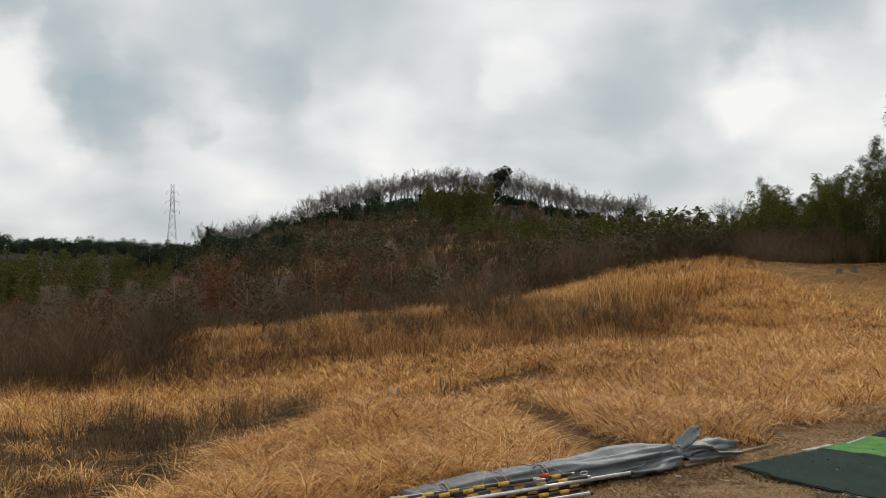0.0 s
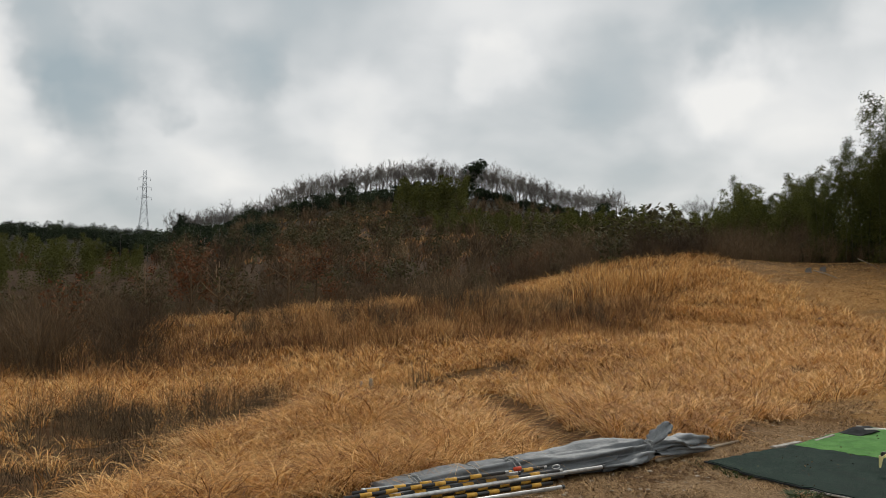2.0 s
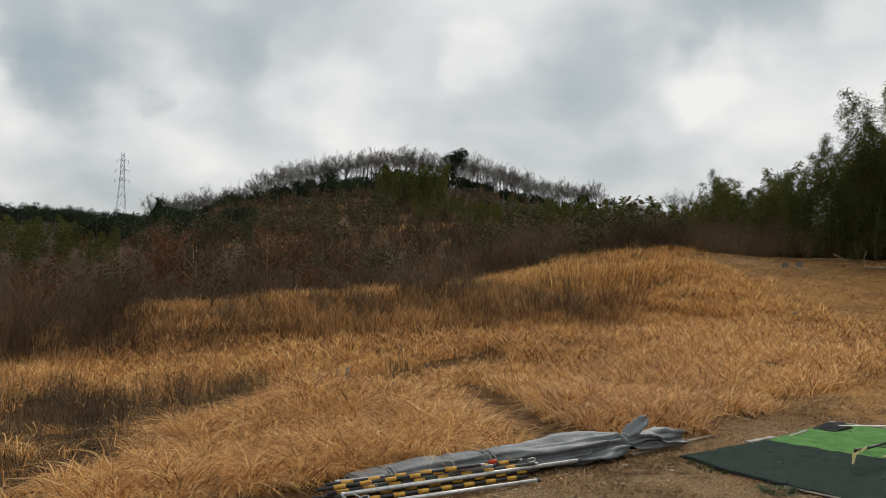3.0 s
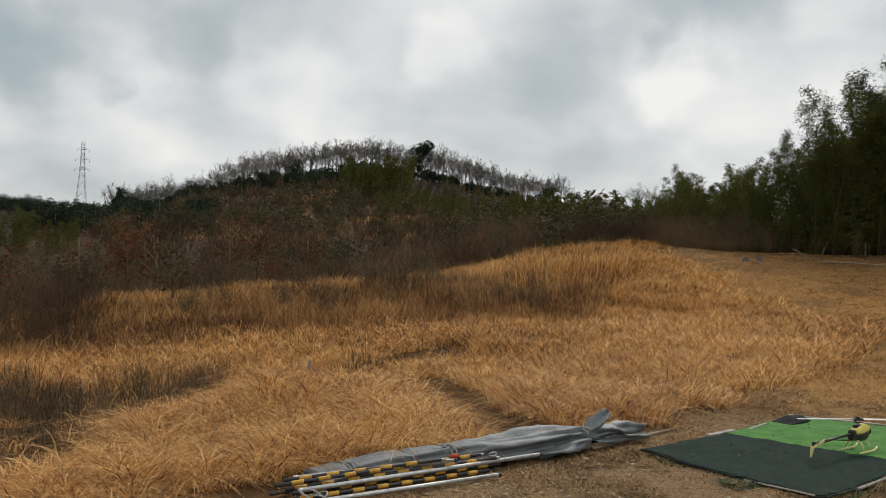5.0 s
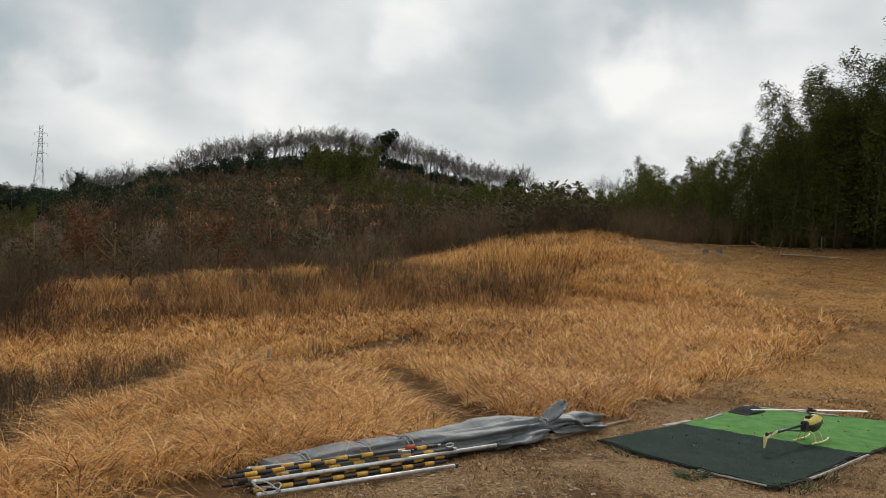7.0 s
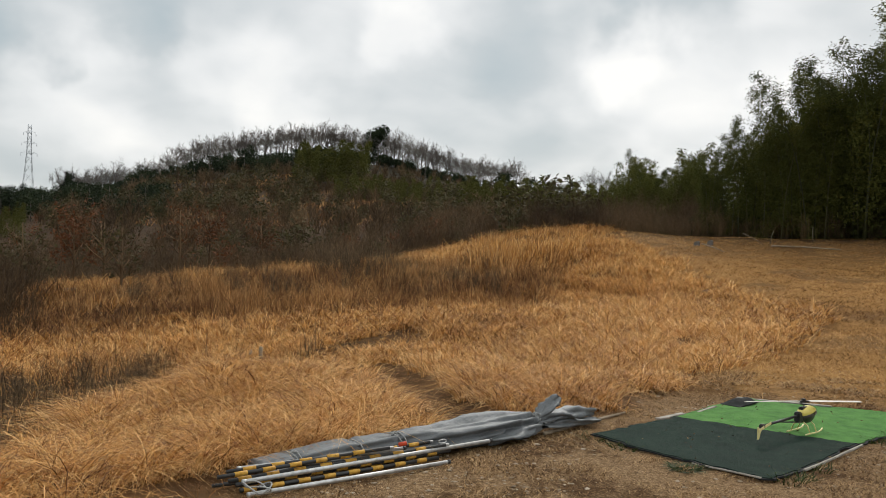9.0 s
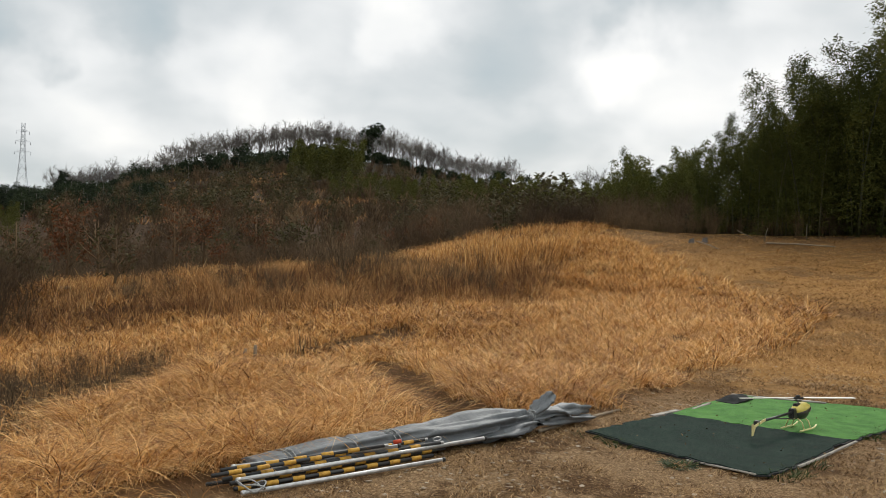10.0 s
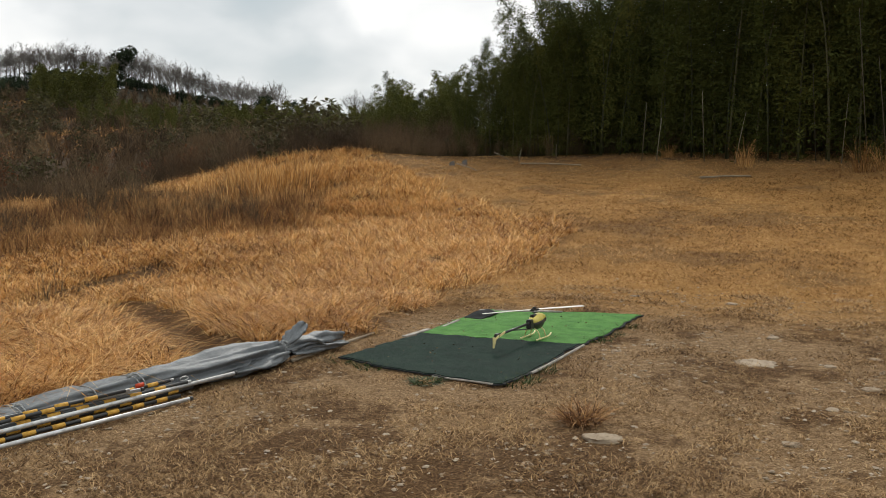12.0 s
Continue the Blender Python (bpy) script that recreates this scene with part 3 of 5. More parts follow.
def bare_tree(high, label, spread=0.6):
    """A leafless tree: a short trunk that opens into a fan of fine branches."""
    ob = thing("bare_tree", label, "tree", "bare trees on the ridge")
    out, twigs = [], []
    t = np.linspace(0, 1, 5)
    bend = rng.normal(size=2) * 0.35
    path = np.stack([bend[0] * t ** 2, bend[1] * t ** 2, -0.4 + (0.50 * high + 0.4) * t], -1)
    part("trunk", mesh_of("trunk", *tube(path, 0.19 - 0.10 * t, 5), BARK), None, ob)
    for i in range(9):
        f = 0.42 + 0.58 * i / 8
        a = 2.4 * i + rng.normal() * 0.4
        base = np.array([np.interp(f, t, path[:, k]) for k in range(3)])
        limbs(base, unit(np.array((np.cos(a) * spread, np.sin(a) * spread, 0.75 + 0.5 * f))), high * (0.34 - 0.10 * f), 0.085 - 0.03 * f, 2, out, twigs, 0.5)
    part("branchwork", mesh_of("branchwork", *join(out + [twig_mesh(twigs, high * 0.085, 0.034)]), BARK), None, ob)
    return ob


def evergreen(high, wide, label, mat=None, count=1500, name="evergreen_tree", cone=0.0, size=0.42, group="evergreen trees on the hill"):
    ob = thing(name, label, "tree", group)
    path = [np.array((0, 0, -0.4)), np.array((0.08, 0.0, high * 0.4)), np.array((0.0, 0.05, high * 0.85))]
    part("trunk", mesh_of("trunk", *tube(path, (0.16, 0.11, 0.03), 6), BARK), None, ob)
    lumps = 16
    c = rng.normal(size=(lumps, 3))
    c /= np.linalg.norm(c, axis=1)[:, None]
    c *= rng.uniform(0.35, 1.0, lumps)[:, None]
    c[:, 2] = np.clip(c[:, 2], -0.9, 1)
    t = (c[:, 2] + 1) / 2
    width = wide * (1 - cone * t)
    c = np.stack([c[:, 0] * width / 2, c[:, 1] * width / 2, high * (0.18 + 0.74 * t)], -1)
    pick = rng.integers(0, lumps, count)
    shell = rng.normal(size=(count, 3))
    shell /= np.linalg.norm(shell, axis=1)[:, None]
    at = c[pick] + shell * (wide * 0.24 * (1 - 0.5 * cone * t[pick]) * rng.uniform(0.5, 1.05, count))[:, None] * (1, 1, 0.8)
    at[:, 2] = np.clip(at[:, 2], high * 0.05, high)
    part("crown", mesh_of("crown", *sprigs(at, size, size * 0.6), mat or LEAF), None, ob)
    return ob


def bamboo(high, label, leaves, size, mat, group, bare=0.28, bush=1.0):
    ob = thing("bamboo", label, "bamboo", group)
    lean = rng.uniform(0, 2 * np.pi)
    t = np.linspace(0, 1, 8)
    nod = high * 0.20 * t ** 3 + high * 0.03 * t
    path = np.stack([np.cos(lean) * nod, np.sin(lean) * nod, high * (t - 0.05 * t ** 4) - 0.2 * (1 - t)], -1)
    part("culm", mesh_of("culm", *tube(path, 0.045 * (1 - 0.85 * t), 5), CULM), None, ob)
    at = []
    sprays = 54
    for k in range(sprays):
        f = bare + (1 - bare) * (k + rng.uniform()) / sprays
        p = np.array([np.interp(f, t, path[:, i]) for i in range(3)])
        a = rng.uniform(0, 2 * np.pi)
        reach = high * 0.15 * bush * (1.15 - 0.75 * f) * rng.uniform(0.5, 1.2)
        n = leaves // sprays
        q = rng.uniform(0.05, 1, n) ** 0.8
        spray = p + np.outer(q, (np.cos(a) * reach, np.sin(a) * reach, reach * 0.55)) - np.outer(q * q, (0, 0, reach * 0.75))
        at.append(spray + rng.normal(size=(n, 3)) * (0.07 + 0.13 * reach))
    part("foliage", mesh_of("foliage", *sprigs(np.concatenate(at), size, size * 0.24, -0.35), mat), None, ob)
    return ob


def polar(az, r):
    a = radians(az)
    x, y = r * math.sin(a), r * math.cos(a)
    return x, y, float(land(x, y))


def plant(kinds, places):
    """The first of each kind stands at the first places; the rest are copies."""
    for i, (x, y, z, scale) in enumerate(places):
        m = pose(x, y, z, rng.normal() * 2, rng.normal() * 2, rng.uniform(0, 360)) @ Matrix.Diagonal((scale, scale, scale, 1))
        if i < len(kinds):
            kinds[i].matrix_world = m
        else:
            ob = copy_thing(kinds[i % len(kinds)], m)
            ob.matrix_basis = m


# bare trees along the ridge
ridge = [bare_tree(h, "leafless grey deciduous tree on the ridge of the hill", sp) for h, sp in ((9.0, 1.0), (8.5, 1.15), (9.4, 0.95), (8.4, 1.2), (9.2, 1.05), (8.0, 1.1))]
spots = []
for i in range(112):
    az = -15.5 + 28.5 * (i + rng.uniform(-0.4, 0.4)) / 111
    x, y, z = polar(az, rng.uniform(207, 224))
    big = 0.86 + 0.18 * math.exp(-((az + 1) / (9 if az < -1 else 12)) ** 2) + 0.10 * math.exp(-((az - 6.8) / 2.2) ** 2) + 0.07 * float(1 - sm(-6, -2, az))
    spots.append((x, y, z, big * rng.uniform(0.88, 1.06)))
for az, r, k in ((17.6, 190, 0.9), (18.6, 190, 0.95), (19.3, 195, 0.8), (-20.6, 330, 0.8), (-14.5, 190, 0.7), (-13.2, 195, 0.75)):
    spots.append((*polar(az, r), k))
plant(ridge, spots)

# dark evergreens below the ridge, on the left ridge and as landmarks
woods = [evergreen(h, w, "dark evergreen broadleaf tree in the hillside wood", count=760, size=0.56) for h, w in ((6.5, 6.0), (5.5, 6.5), (7.5, 5.5), (6.0, 7.0))]
spots = []
for i in range(62):
    az = rng.uniform(-14.5, 0.5)
    x, y, z = polar(az, rng.uniform(176, 206))
    spots.append((x, y, z, rng.uniform(0.5, 0.8) * (0.65 + 0.35 * sm(-15, -9, az))))
for i in range(130):
    x, y, z = polar(rng.uniform(-13, 14.5) if i < 66 else rng.uniform(0.5, 11.5), rng.uniform(204, 214))
    spots.append((x, y, z - 0.6, rng.uniform(0.34, 0.56)))
for i in range(104):
    x, y, z = polar(rng.uniform(-30.5, -16.5), rng.uniform(225, 310))
    spots.append((x, y, z - 0.8, rng.uniform(0.6, 0.95)))
for i in range(44):
    x, y, z = polar(rng.uniform(-20.5, -9.5), rng.uniform(98, 150))
    spots.append((x, y, z, rng.uniform(0.36, 0.62)))
plant(woods, [(float(a), float(b), float(c), float(d)) for a, b, c, d in spots])
landmark = evergreen(10.4, 6.4, "tall round-headed evergreen tree standing above the ridge", count=2600, size=0.5, group="")
landmark.matrix_world = pose(*polar(3.65, 212))
pine = evergreen(6.2, 5.4, "dark dense evergreen tree on the skyline", count=1600, group="")
pine.matrix_world = pose(*polar(12.1, 205))
small_pine = evergreen(5.4, 3.2, "small dark pine with an open crown on the skyline", count=500, group="")
small_pine.matrix_world = pose(*polar(13.7, 205))
cypress = evergreen(7.0, 3.4, "dark narrow conifer rising above the wood", count=1500, cone=0.55, group="")
x, y, z = polar(-15.0, 150)
cypress.matrix_world = pose(x, y, z - 1.2)

# bamboo on the far slopes, joined
def bamboo_cloud(high, leaves, size, bare, bush):
    """One bamboo as bare vertices and triangles: culm and foliage."""
    t = np.linspace(0, 1, 5)
    a = rng.uniform(0, 6.28)
    nod = high * 0.16 * t ** 3
    path = np.stack([np.cos(a) * nod, np.sin(a) * nod, high * t - 0.2 * (1 - t)], -1)
    f = bare + (1 - bare) * rng.uniform(0, 1, leaves)
    p = np.stack([np.interp(f, t, path[:, i]) for i in range(3)], -1)
    reach = high * 0.2 * bush * (1.1 - 0.85 * f) * rng.uniform(0, 1, leaves) ** 0.6
    b = rng.integers(0, 9, leaves) * 0.7 + rng.normal(0, 0.25, leaves)
    p = p + np.stack([np.cos(b) * reach, np.sin(b) * reach, -0.3 * reach], -1)
    return join([sprigs(p, size, size * 0.3, -0.3), tube(path, 0.05 * (1 - 0.8 * t), 3)])


far_kinds = [bamboo_cloud(h, 620, 0.50, 0.03, 1.3) for h in (7.0, 6.5, 7.6, 6.0)]
spots = []
for i in range(200):
    az = rng.uniform(1.0, 23.0)
    x, y, z = polar(az, rng.uniform(128, 150) - 1.3 * az)
    spots.append((x, y, z, rng.uniform(0.50, 0.72) * (0.8 + 0.42 * float(sm(6, 14, az)))))
for i in range(26):
    x, y, z = polar(rng.uniform(-1.5, 3.0), rng.uniform(158, 174))
    spots.append((x, y, z, rng.uniform(0.85, 1.15)))
for i in range(170):
    az = rng.uniform(-36, -17.5)
    x, y, z = polar(az, rng.uniform(80, 108))
    spots.append((x, y, z, rng.uniform(0.36, 0.54) * (0.55 + 0.45 * float(sm(-17, -22, az)))))
far_spots = spots
# the grove beside the mown ground
near_kinds = [bamboo(h, "tall green bamboo in a dense grove beside the field", 2700, 0.20, BAMBOO, "bamboo of the grove", b, 1.0) for h, b in ((10.0, 0.08), (9.2, 0.2), (10.8, 0.12), (9.6, 0.05), (8.6, 0.03))]
def grove_size(az):
    """How tall the grove stands along its front."""
    return float(np.interp(az, (24.5, 26.5, 28.5, 30.0, 32.5, 35.0, 40.0, 60.0), (0.35, 0.46, 0.54, 0.61, 0.76, 0.88, 1.0, 1.12)))


spots = []
for i in range(260):
    az = 25.0 + 37 * rng.uniform() if i < 180 else rng.uniform(24.5, 34)
    r = 36.5 - 0.13 * (az - 26) + 7.0 * rng.uniform() ** 1.3
    x, y, z = polar(az, r)
    spots.append((x, y, z, rng.uniform(0.84, 1.06) * grove_size(az)))
for i in range(26):
    az = rng.uniform(19.0, 25.8)
    x, y, z = polar(az, rng.uniform(44, 54))
    spots.append((x, y, z, rng.uniform(0.30, 0.42) * (1.0 + 0.14 * math.sin(az * 1.9))))
plant(near_kinds, spots)


# ------------------------------------------------------------------ brush
def shrub(high, stems, twig, wide):
    """One leafless shrub as vertices and triangles."""
    out = []
    for _ in range(stems):
        a, f = rng.uniform(0, 2 * np.pi), rng.uniform(0.05, 0.5)
        d = unit(np.array((np.cos(a) * f, np.sin(a) * f, 1.0)))
        L = high * rng.uniform(0.6, 1.0)
        side = unit(np.cross(d, rng.normal(size=3))) * wide
        base = np.array((rng.normal() * 0.2, rng.normal() * 0.2, -0.1))
        out.append((np.array((base - side, base + side, base + d * L)), np.array([(0, 1, 2)])))
        for _ in range(twig):
            t = rng.uniform(0.25, 0.95)
            p = base + d * L * t
            e = unit(d + rng.normal(size=3) * 0.6)
            s = unit(np.cross(e, rng.normal(size=3))) * wide * 0.6
            q = p + e * high * rng.uniform(0.15, 0.38)
            out.append((np.array((p - s, p + s, q)), np.array([(0, 1, 2)])))
    return join(out)


def leafy(high, count, size):
    v = rng.normal(size=(count, 3))
    v /= np.linalg.norm(v, axis=1)[:, None]
    v *= rng.uniform(0.3, 1, count)[:, None]
    at = v * (high * 0.42, high * 0.42, high * 0.45) + (0, 0, high * 0.52)
    return join([sprigs(at, size, size * 0.5), shrub(high * 0.8, 8, 4, 0.025)])


def spread_out(kinds, places):
    out = []
    for i, (x, y, z, k) in enumerate(places):
        v, f = kinds[i % len(kinds)]
        a = rng.uniform(0, 2 * np.pi)
        c, s = np.cos(a) * k, np.sin(a) * k
        out.append((np.stack([v[:, 0] * c - v[:, 1] * s + x, v[:, 0] * s + v[:, 1] * c + y, v[:, 2] * k + z - 0.05], -1), f))
    return out


def places(count, az0, az1, r0, r1, size, ok=None, power=1.0):
    x, y, r = scatter(count, az0, az1, r0, r1, power)
    keep = np.ones(count, bool) if ok is None else ok(x, y, np.degrees(np.arctan2(x, y)), r)
    x, y = x[keep], y[keep]
    return list(zip(x, y, land(x, y), rng.uniform(*size, len(x))))


def in_brush(x, y, az, r):
    clearing = to_segment(x, y, (-8.2, 31.5), (-4.4, 20.5))[0] > 1.5       # the open track up to the russet tree
    az = az + ripple(x, y, 6.0, 2.2) + ripple(x + 4, y, 2.6, 1.2)
    near = (az < -15.5 - 0.25 * (r - 20)) | (r > 38 + ripple(x, y + 2, 7.0, 2.5))
    right = (az < 9) | (r > 40)
    return clearing & near & right & ((az < 22) | (r > 62))


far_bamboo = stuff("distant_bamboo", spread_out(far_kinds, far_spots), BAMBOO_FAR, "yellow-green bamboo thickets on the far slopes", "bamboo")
back = []
for i in range(210):
    az = 26.5 + 37 * rng.uniform()
    x, y, z = polar(az, rng.uniform(43.5, 60))
    back.append((x, y, z, rng.uniform(0.8, 1.05) * grove_size(az)))
grove_back = stuff("grove_interior", spread_out([bamboo_cloud(h, 620, 0.50, 0.02, 1.15) for h in (9.5, 10.2, 9.0)], back), BAMBOO, "dark crowded bamboo deeper inside the grove", "bamboo")
side = []
for i in range(170):
    az = rng.uniform(18.5, 25.4)
    x, y, z = polar(az, rng.uniform(43, 56))
    side.append((x, y, z, rng.uniform(0.75, 1.0) * (0.86 + 0.16 * math.sin(az * 1.9))))
thicket = stuff("bamboo_thicket", spread_out([bamboo_cloud(h, 900, 0.17, 0.03, 1.1) for h in (4.3, 3.8, 4.8)], side), BAMBOO, "young olive-green bamboo thicket beside the grove", "bamboo")
undergrowth = [leafy(1.6, 260, 0.16), leafy(1.3, 220, 0.15)]
twiggy = [shrub(h, 20, 14, 0.009) for h in (2.0, 2.4, 1.7, 2.8, 2.2)]
brush = stuff("bare_brush", spread_out(twiggy, places(1700, -42, 22, 20, 75, (0.55, 1.0), in_brush, 1.2)), BRUSH, "leafless brown scrub filling the hollow below the hill", "scrub")
coarse = [shrub(h, 14, 8, 0.05) for h in (2.6, 3.2, 2.2)]


def open_slope(az, r):
    """Nearness to the open tawny clearings on the hillside, 1 at their hearts."""
    a = np.exp(-(((az + 3.4) / 2.4) ** 2 + ((r - 160) / 9) ** 2))
    b = np.exp(-(((az - 3.5) / 5.5) ** 2 + ((r - 116) / 6) ** 2))
    c = np.exp(-(((az + 8.5) / 2.5) ** 2 + ((r - 120) / 14) ** 2))
    return np.maximum(np.maximum(a, b), 0.8 * c)


slope = stuff("hillside_brush", spread_out(coarse, places(1900, -30, 24, 72, 204, (0.6, 1.1), lambda x, y, az, r: ((az > -12) | ((r < 120) & (az > -16.5))) & (rng.uniform(0, 1, len(r)) > 1.15 * open_slope(az, r)))), BRUSH, "grey-brown leafless scrub covering the hillside", "scrub")
russet_kinds = [leafy(2.4, 160, 0.26), leafy(2.0, 130, 0.24)]
russet = stuff("russet_shrubs", spread_out(russet_kinds, places(60, -32, 8, 34, 110, (0.5, 1.0), in_brush)), RUSSET, "shrubs holding withered russet leaves in the scrub", "scrub")
olive_kinds = [leafy(2.2, 170, 0.24), leafy(2.8, 200, 0.28)]
olive = stuff("olive_shrubs", spread_out(olive_kinds, places(200, -38, 20, 40, 140, (0.6, 1.2), in_brush) + places(110, -12, 16, 90, 180, (0.9, 1.8))), OLIVE, "dull olive evergreen shrubs among the scrub", "scrub")
rim = stuff("grove_edge_brush", spread_out(twiggy, places(240, 15, 60, 35.5, 40, (0.25, 0.62)) + places(110, 14, 25, 38, 47, (0.5, 0.95))), BRUSH, "tangle of dead brown undergrowth along the foot of the grove", "scrub")
grove_floor = stuff("grove_undergrowth", spread_out(undergrowth, places(260, 24, 62, 38, 58, (0.6, 1.3))), LEAF, "dark evergreen undergrowth among the bamboo", "scrub")
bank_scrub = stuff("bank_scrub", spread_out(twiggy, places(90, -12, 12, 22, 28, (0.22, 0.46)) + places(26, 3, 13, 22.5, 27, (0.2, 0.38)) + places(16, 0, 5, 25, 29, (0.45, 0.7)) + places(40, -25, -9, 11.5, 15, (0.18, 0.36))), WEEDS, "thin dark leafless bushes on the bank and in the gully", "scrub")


def clearings(count):
    x, y, r = scatter(count, -12, 10, 90, 172, 1.0)
    keep = rng.uniform(0, 1, count) < np.maximum(0.12, open_slope(np.degrees(np.arctan2(x, y)), r))
    x, y = x[keep], y[keep]
    n = len(x)
    return blades(x, y, land(x, y), rng.uniform(0.5, 1.2, n), rng.uniform(0.10, 0.2, n), rng.uniform(0.3, 1.3, n), 2)


patches = stuff("hillside_straw", [clearings(30000)], STALKS, "dry tawny grass in clearings between the bushes of the hillside", "grass")


# ------------------------------------------------------------------ things on the mown ground
def at_land(x, y, lift=0.0):
    return Vector((x, y, float(land(x, y)) + lift))


def box_bm(bm, m, size, bevel=0.0):
    got = bmesh.ops.create_cube(bm, size=1.0, matrix=m @ Matrix.Diagonal((*size, 1)))
    if bevel:
        edges = {e for v in got["verts"] for e in v.link_edges}
        bmesh.ops.bevel(bm, geom=list(edges), offset=bevel, segments=2, affect="EDGES")


def rod_mesh(name, pts, radius, mat, sides=10):
    r = radius if hasattr(radius, "__len__") else [radius] * len(pts)
    me = mesh_of(name, *tube([tuple(p) for p in pts], r, sides), mat)
    me.polygons.foreach_set("use_smooth", [True] * len(me.polygons))
    return me


def turf_mat(label, mat, corners, lift, ragged, seed):
    """A sheet of turf between four corners, with a worn, uneven rim and a black backing."""
    ob = thing("turf_mat", label, "mat", "turf mats on the mown ground", pose(*at_land(*corners[0])))
    base = ob.matrix_world.translation
    c = [np.array(p) for p in corners]
    for name, thick, inset, m in (("backing", 0.008, -0.012, MAT_BACK), ("turf", 0.014, 0.0, mat)):
        bm, n = bmesh.new(), 44
        grid = []
        for i in range(n + 1):
            row = []
            for j in range(n + 1):
                s, t = i / n, j / n
                s, t = s + inset * (1 - 2 * s), t + inset * (1 - 2 * t)
                p = c[0] * (1 - s) * (1 - t) + c[1] * s * (1 - t) + c[2] * s * t + c[3] * (1 - s) * t
                rim = max(0.0, 1 - 12 * min(i, j, n - i, n - j) / n)
                jit = noise.noise_vector((p[0] * 9, p[1] * 9, seed)) * ragged * rim
                wave = 0.008 * noise.noise((p[0] * 1.7, p[1] * 1.7, seed + 4)) + 0.012 * rim * abs(noise.noise((p[0] * 5, p[1] * 5, seed)))
                z = float(land(p[0], p[1])) + lift + thick + wave
                row.append(bm.verts.new((p[0] + jit[0] - base.x, p[1] + jit[1] - base.y, z - base.z)))
            grid.append(row)
        for i in range(n):
            for j in range(n):
                bm.faces.new((grid[i][j], grid[i + 1][j], grid[i + 1][j + 1], grid[i][j + 1]))
        got = bmesh.ops.extrude_face_region(bm, geom=bm.faces[:])
        bmesh.ops.translate(bm, verts=[v for v in got["geom"] if isinstance(v, bmesh.types.BMVert)], vec=(0, 0, -0.012))
        bmesh.ops.recalc_face_normals(bm, faces=bm.faces[:])
        part(name, bm, m, ob, "black rubber backing" if name == "backing" else "")
    return ob


L, N, MR, FR, B, ML = MAT_CORNERS
turf_mat("dark green artificial turf mat with a worn rim, lying on soil", DARK_TURF, (L, N, MR, ML), 0.016, 0.05, 1.0)
turf_mat("bright green artificial turf mat, torn and speckled, lying on soil", GREEN_TURF, (ML, MR, FR, B), 0.012, 0.045, 7.0)


def edge_board(a, b, wide, thick, label):
    a, b = at_land(*a), at_land(*b)
    d = b - a
    ob = new("edge_board", bpy.data.meshes.new("edge_board"))
    bm = bmesh.new()
    box_bm(bm, Matrix.Identity(4), (d.length, wide, thick), 0.004)
    bmesh.ops.subdivide_edges(bm, edges=[e for e in bm.edges if abs(e.verts[0].co.x - e.verts[1].co.x) > d.length * 0.5], cuts=6)
    for v in bm.verts:
        v.co.y += 0.02 * math.sin(v.co.x * 2.3 + a.x)
        v.co.z += 0.006 * math.sin(v.co.x * 4.1)
    bm.to_mesh(ob.data)
    bm.free()
    ob.data.materials.append(BOARD)
    ob.matrix_world = Matrix.Translation((a + b) / 2 + Vector((0, 0, 0.024))) @ d.to_track_quat("X", "Z").to_matrix().to_4x4()
    tagged(ob, label, "board", "boards along the mats")


edge_board((3.56, 5.89), (4.50, 6.67), 0.024, 0.016, "weathered white board along the mat's side")
edge_board((2.78, 6.11), (3.08, 5.63), 0.018, 0.012, "grey weathered strip along the dark mat's front")
edge_board((3.18, 7.72), (3.52, 7.96), 0.06, 0.016, "short pale board at the corner of the mats")
edge_board((3.70, 8.02), (3.98, 8.27), 0.035, 0.02, "short pale board at the corner of the mats")
edge_board((4.55, 8.92), (5.30, 8.34), 0.06, 0.016, "whitish board along the green mat's back rim")


def turf_scrap():
    """A scrap of dark mat folded over on itself."""
    bm = bmesh.new()
    n, w = 16, 6
    rows = []
    for i in range(n + 1):
        t = i / n
        for j in range(w + 1):
            s = j / w - 0.5
            lump = math.sin(math.pi * t) * (0.07 + 0.015 * math.sin(9 * t)) * (1 - (2 * s) ** 2 * 0.8)
            rows.append(bm.verts.new(((t - 0.5) * 0.46, s * 0.22 * (0.7 + 0.3 * math.sin(3 * t + 1)), 0.012 + lump)))
    for i in range(n):
        for j in range(w):
            k = i * (w + 1) + j
            bm.faces.new((rows[k], rows[k + w + 1], rows[k + w + 2], rows[k + 1]))
    got = bmesh.ops.extrude_face_region(bm, geom=bm.faces[:])
    bmesh.ops.translate(bm, verts=[v for v in got["geom"] if isinstance(v, bmesh.types.BMVert)], vec=(0, 0, -0.011))
    bmesh.ops.recalc_face_normals(bm, faces=bm.faces[:])
    me = bpy.data.meshes.new("turf_scrap")
    bm.to_mesh(me)
    bm.free()
    me.materials.append(MAT_BACK)
    ob = new("turf_scrap", me)
    ob.matrix_world = pose(4.36, 8.42, float(land(4.36, 8.42)) + 0.022, 0, 0, 33)
    tagged(ob, "crumpled dark scrap of turf on the green mat", "scrap")


turf_scrap()
bits = stuff("mat_litter", [sprigs(np.stack([x := rng.uniform(2.6, 5.6, 900), y := rng.uniform(5.7, 8.7, 900), land(x, y) + 0.034], -1)[inside_mats(x, y) & (rng.uniform(0, 1, 900) < 0.16)], 0.03, 0.010)], WEEDS, "specks of dead leaf and grass on the turf mats", "litter")


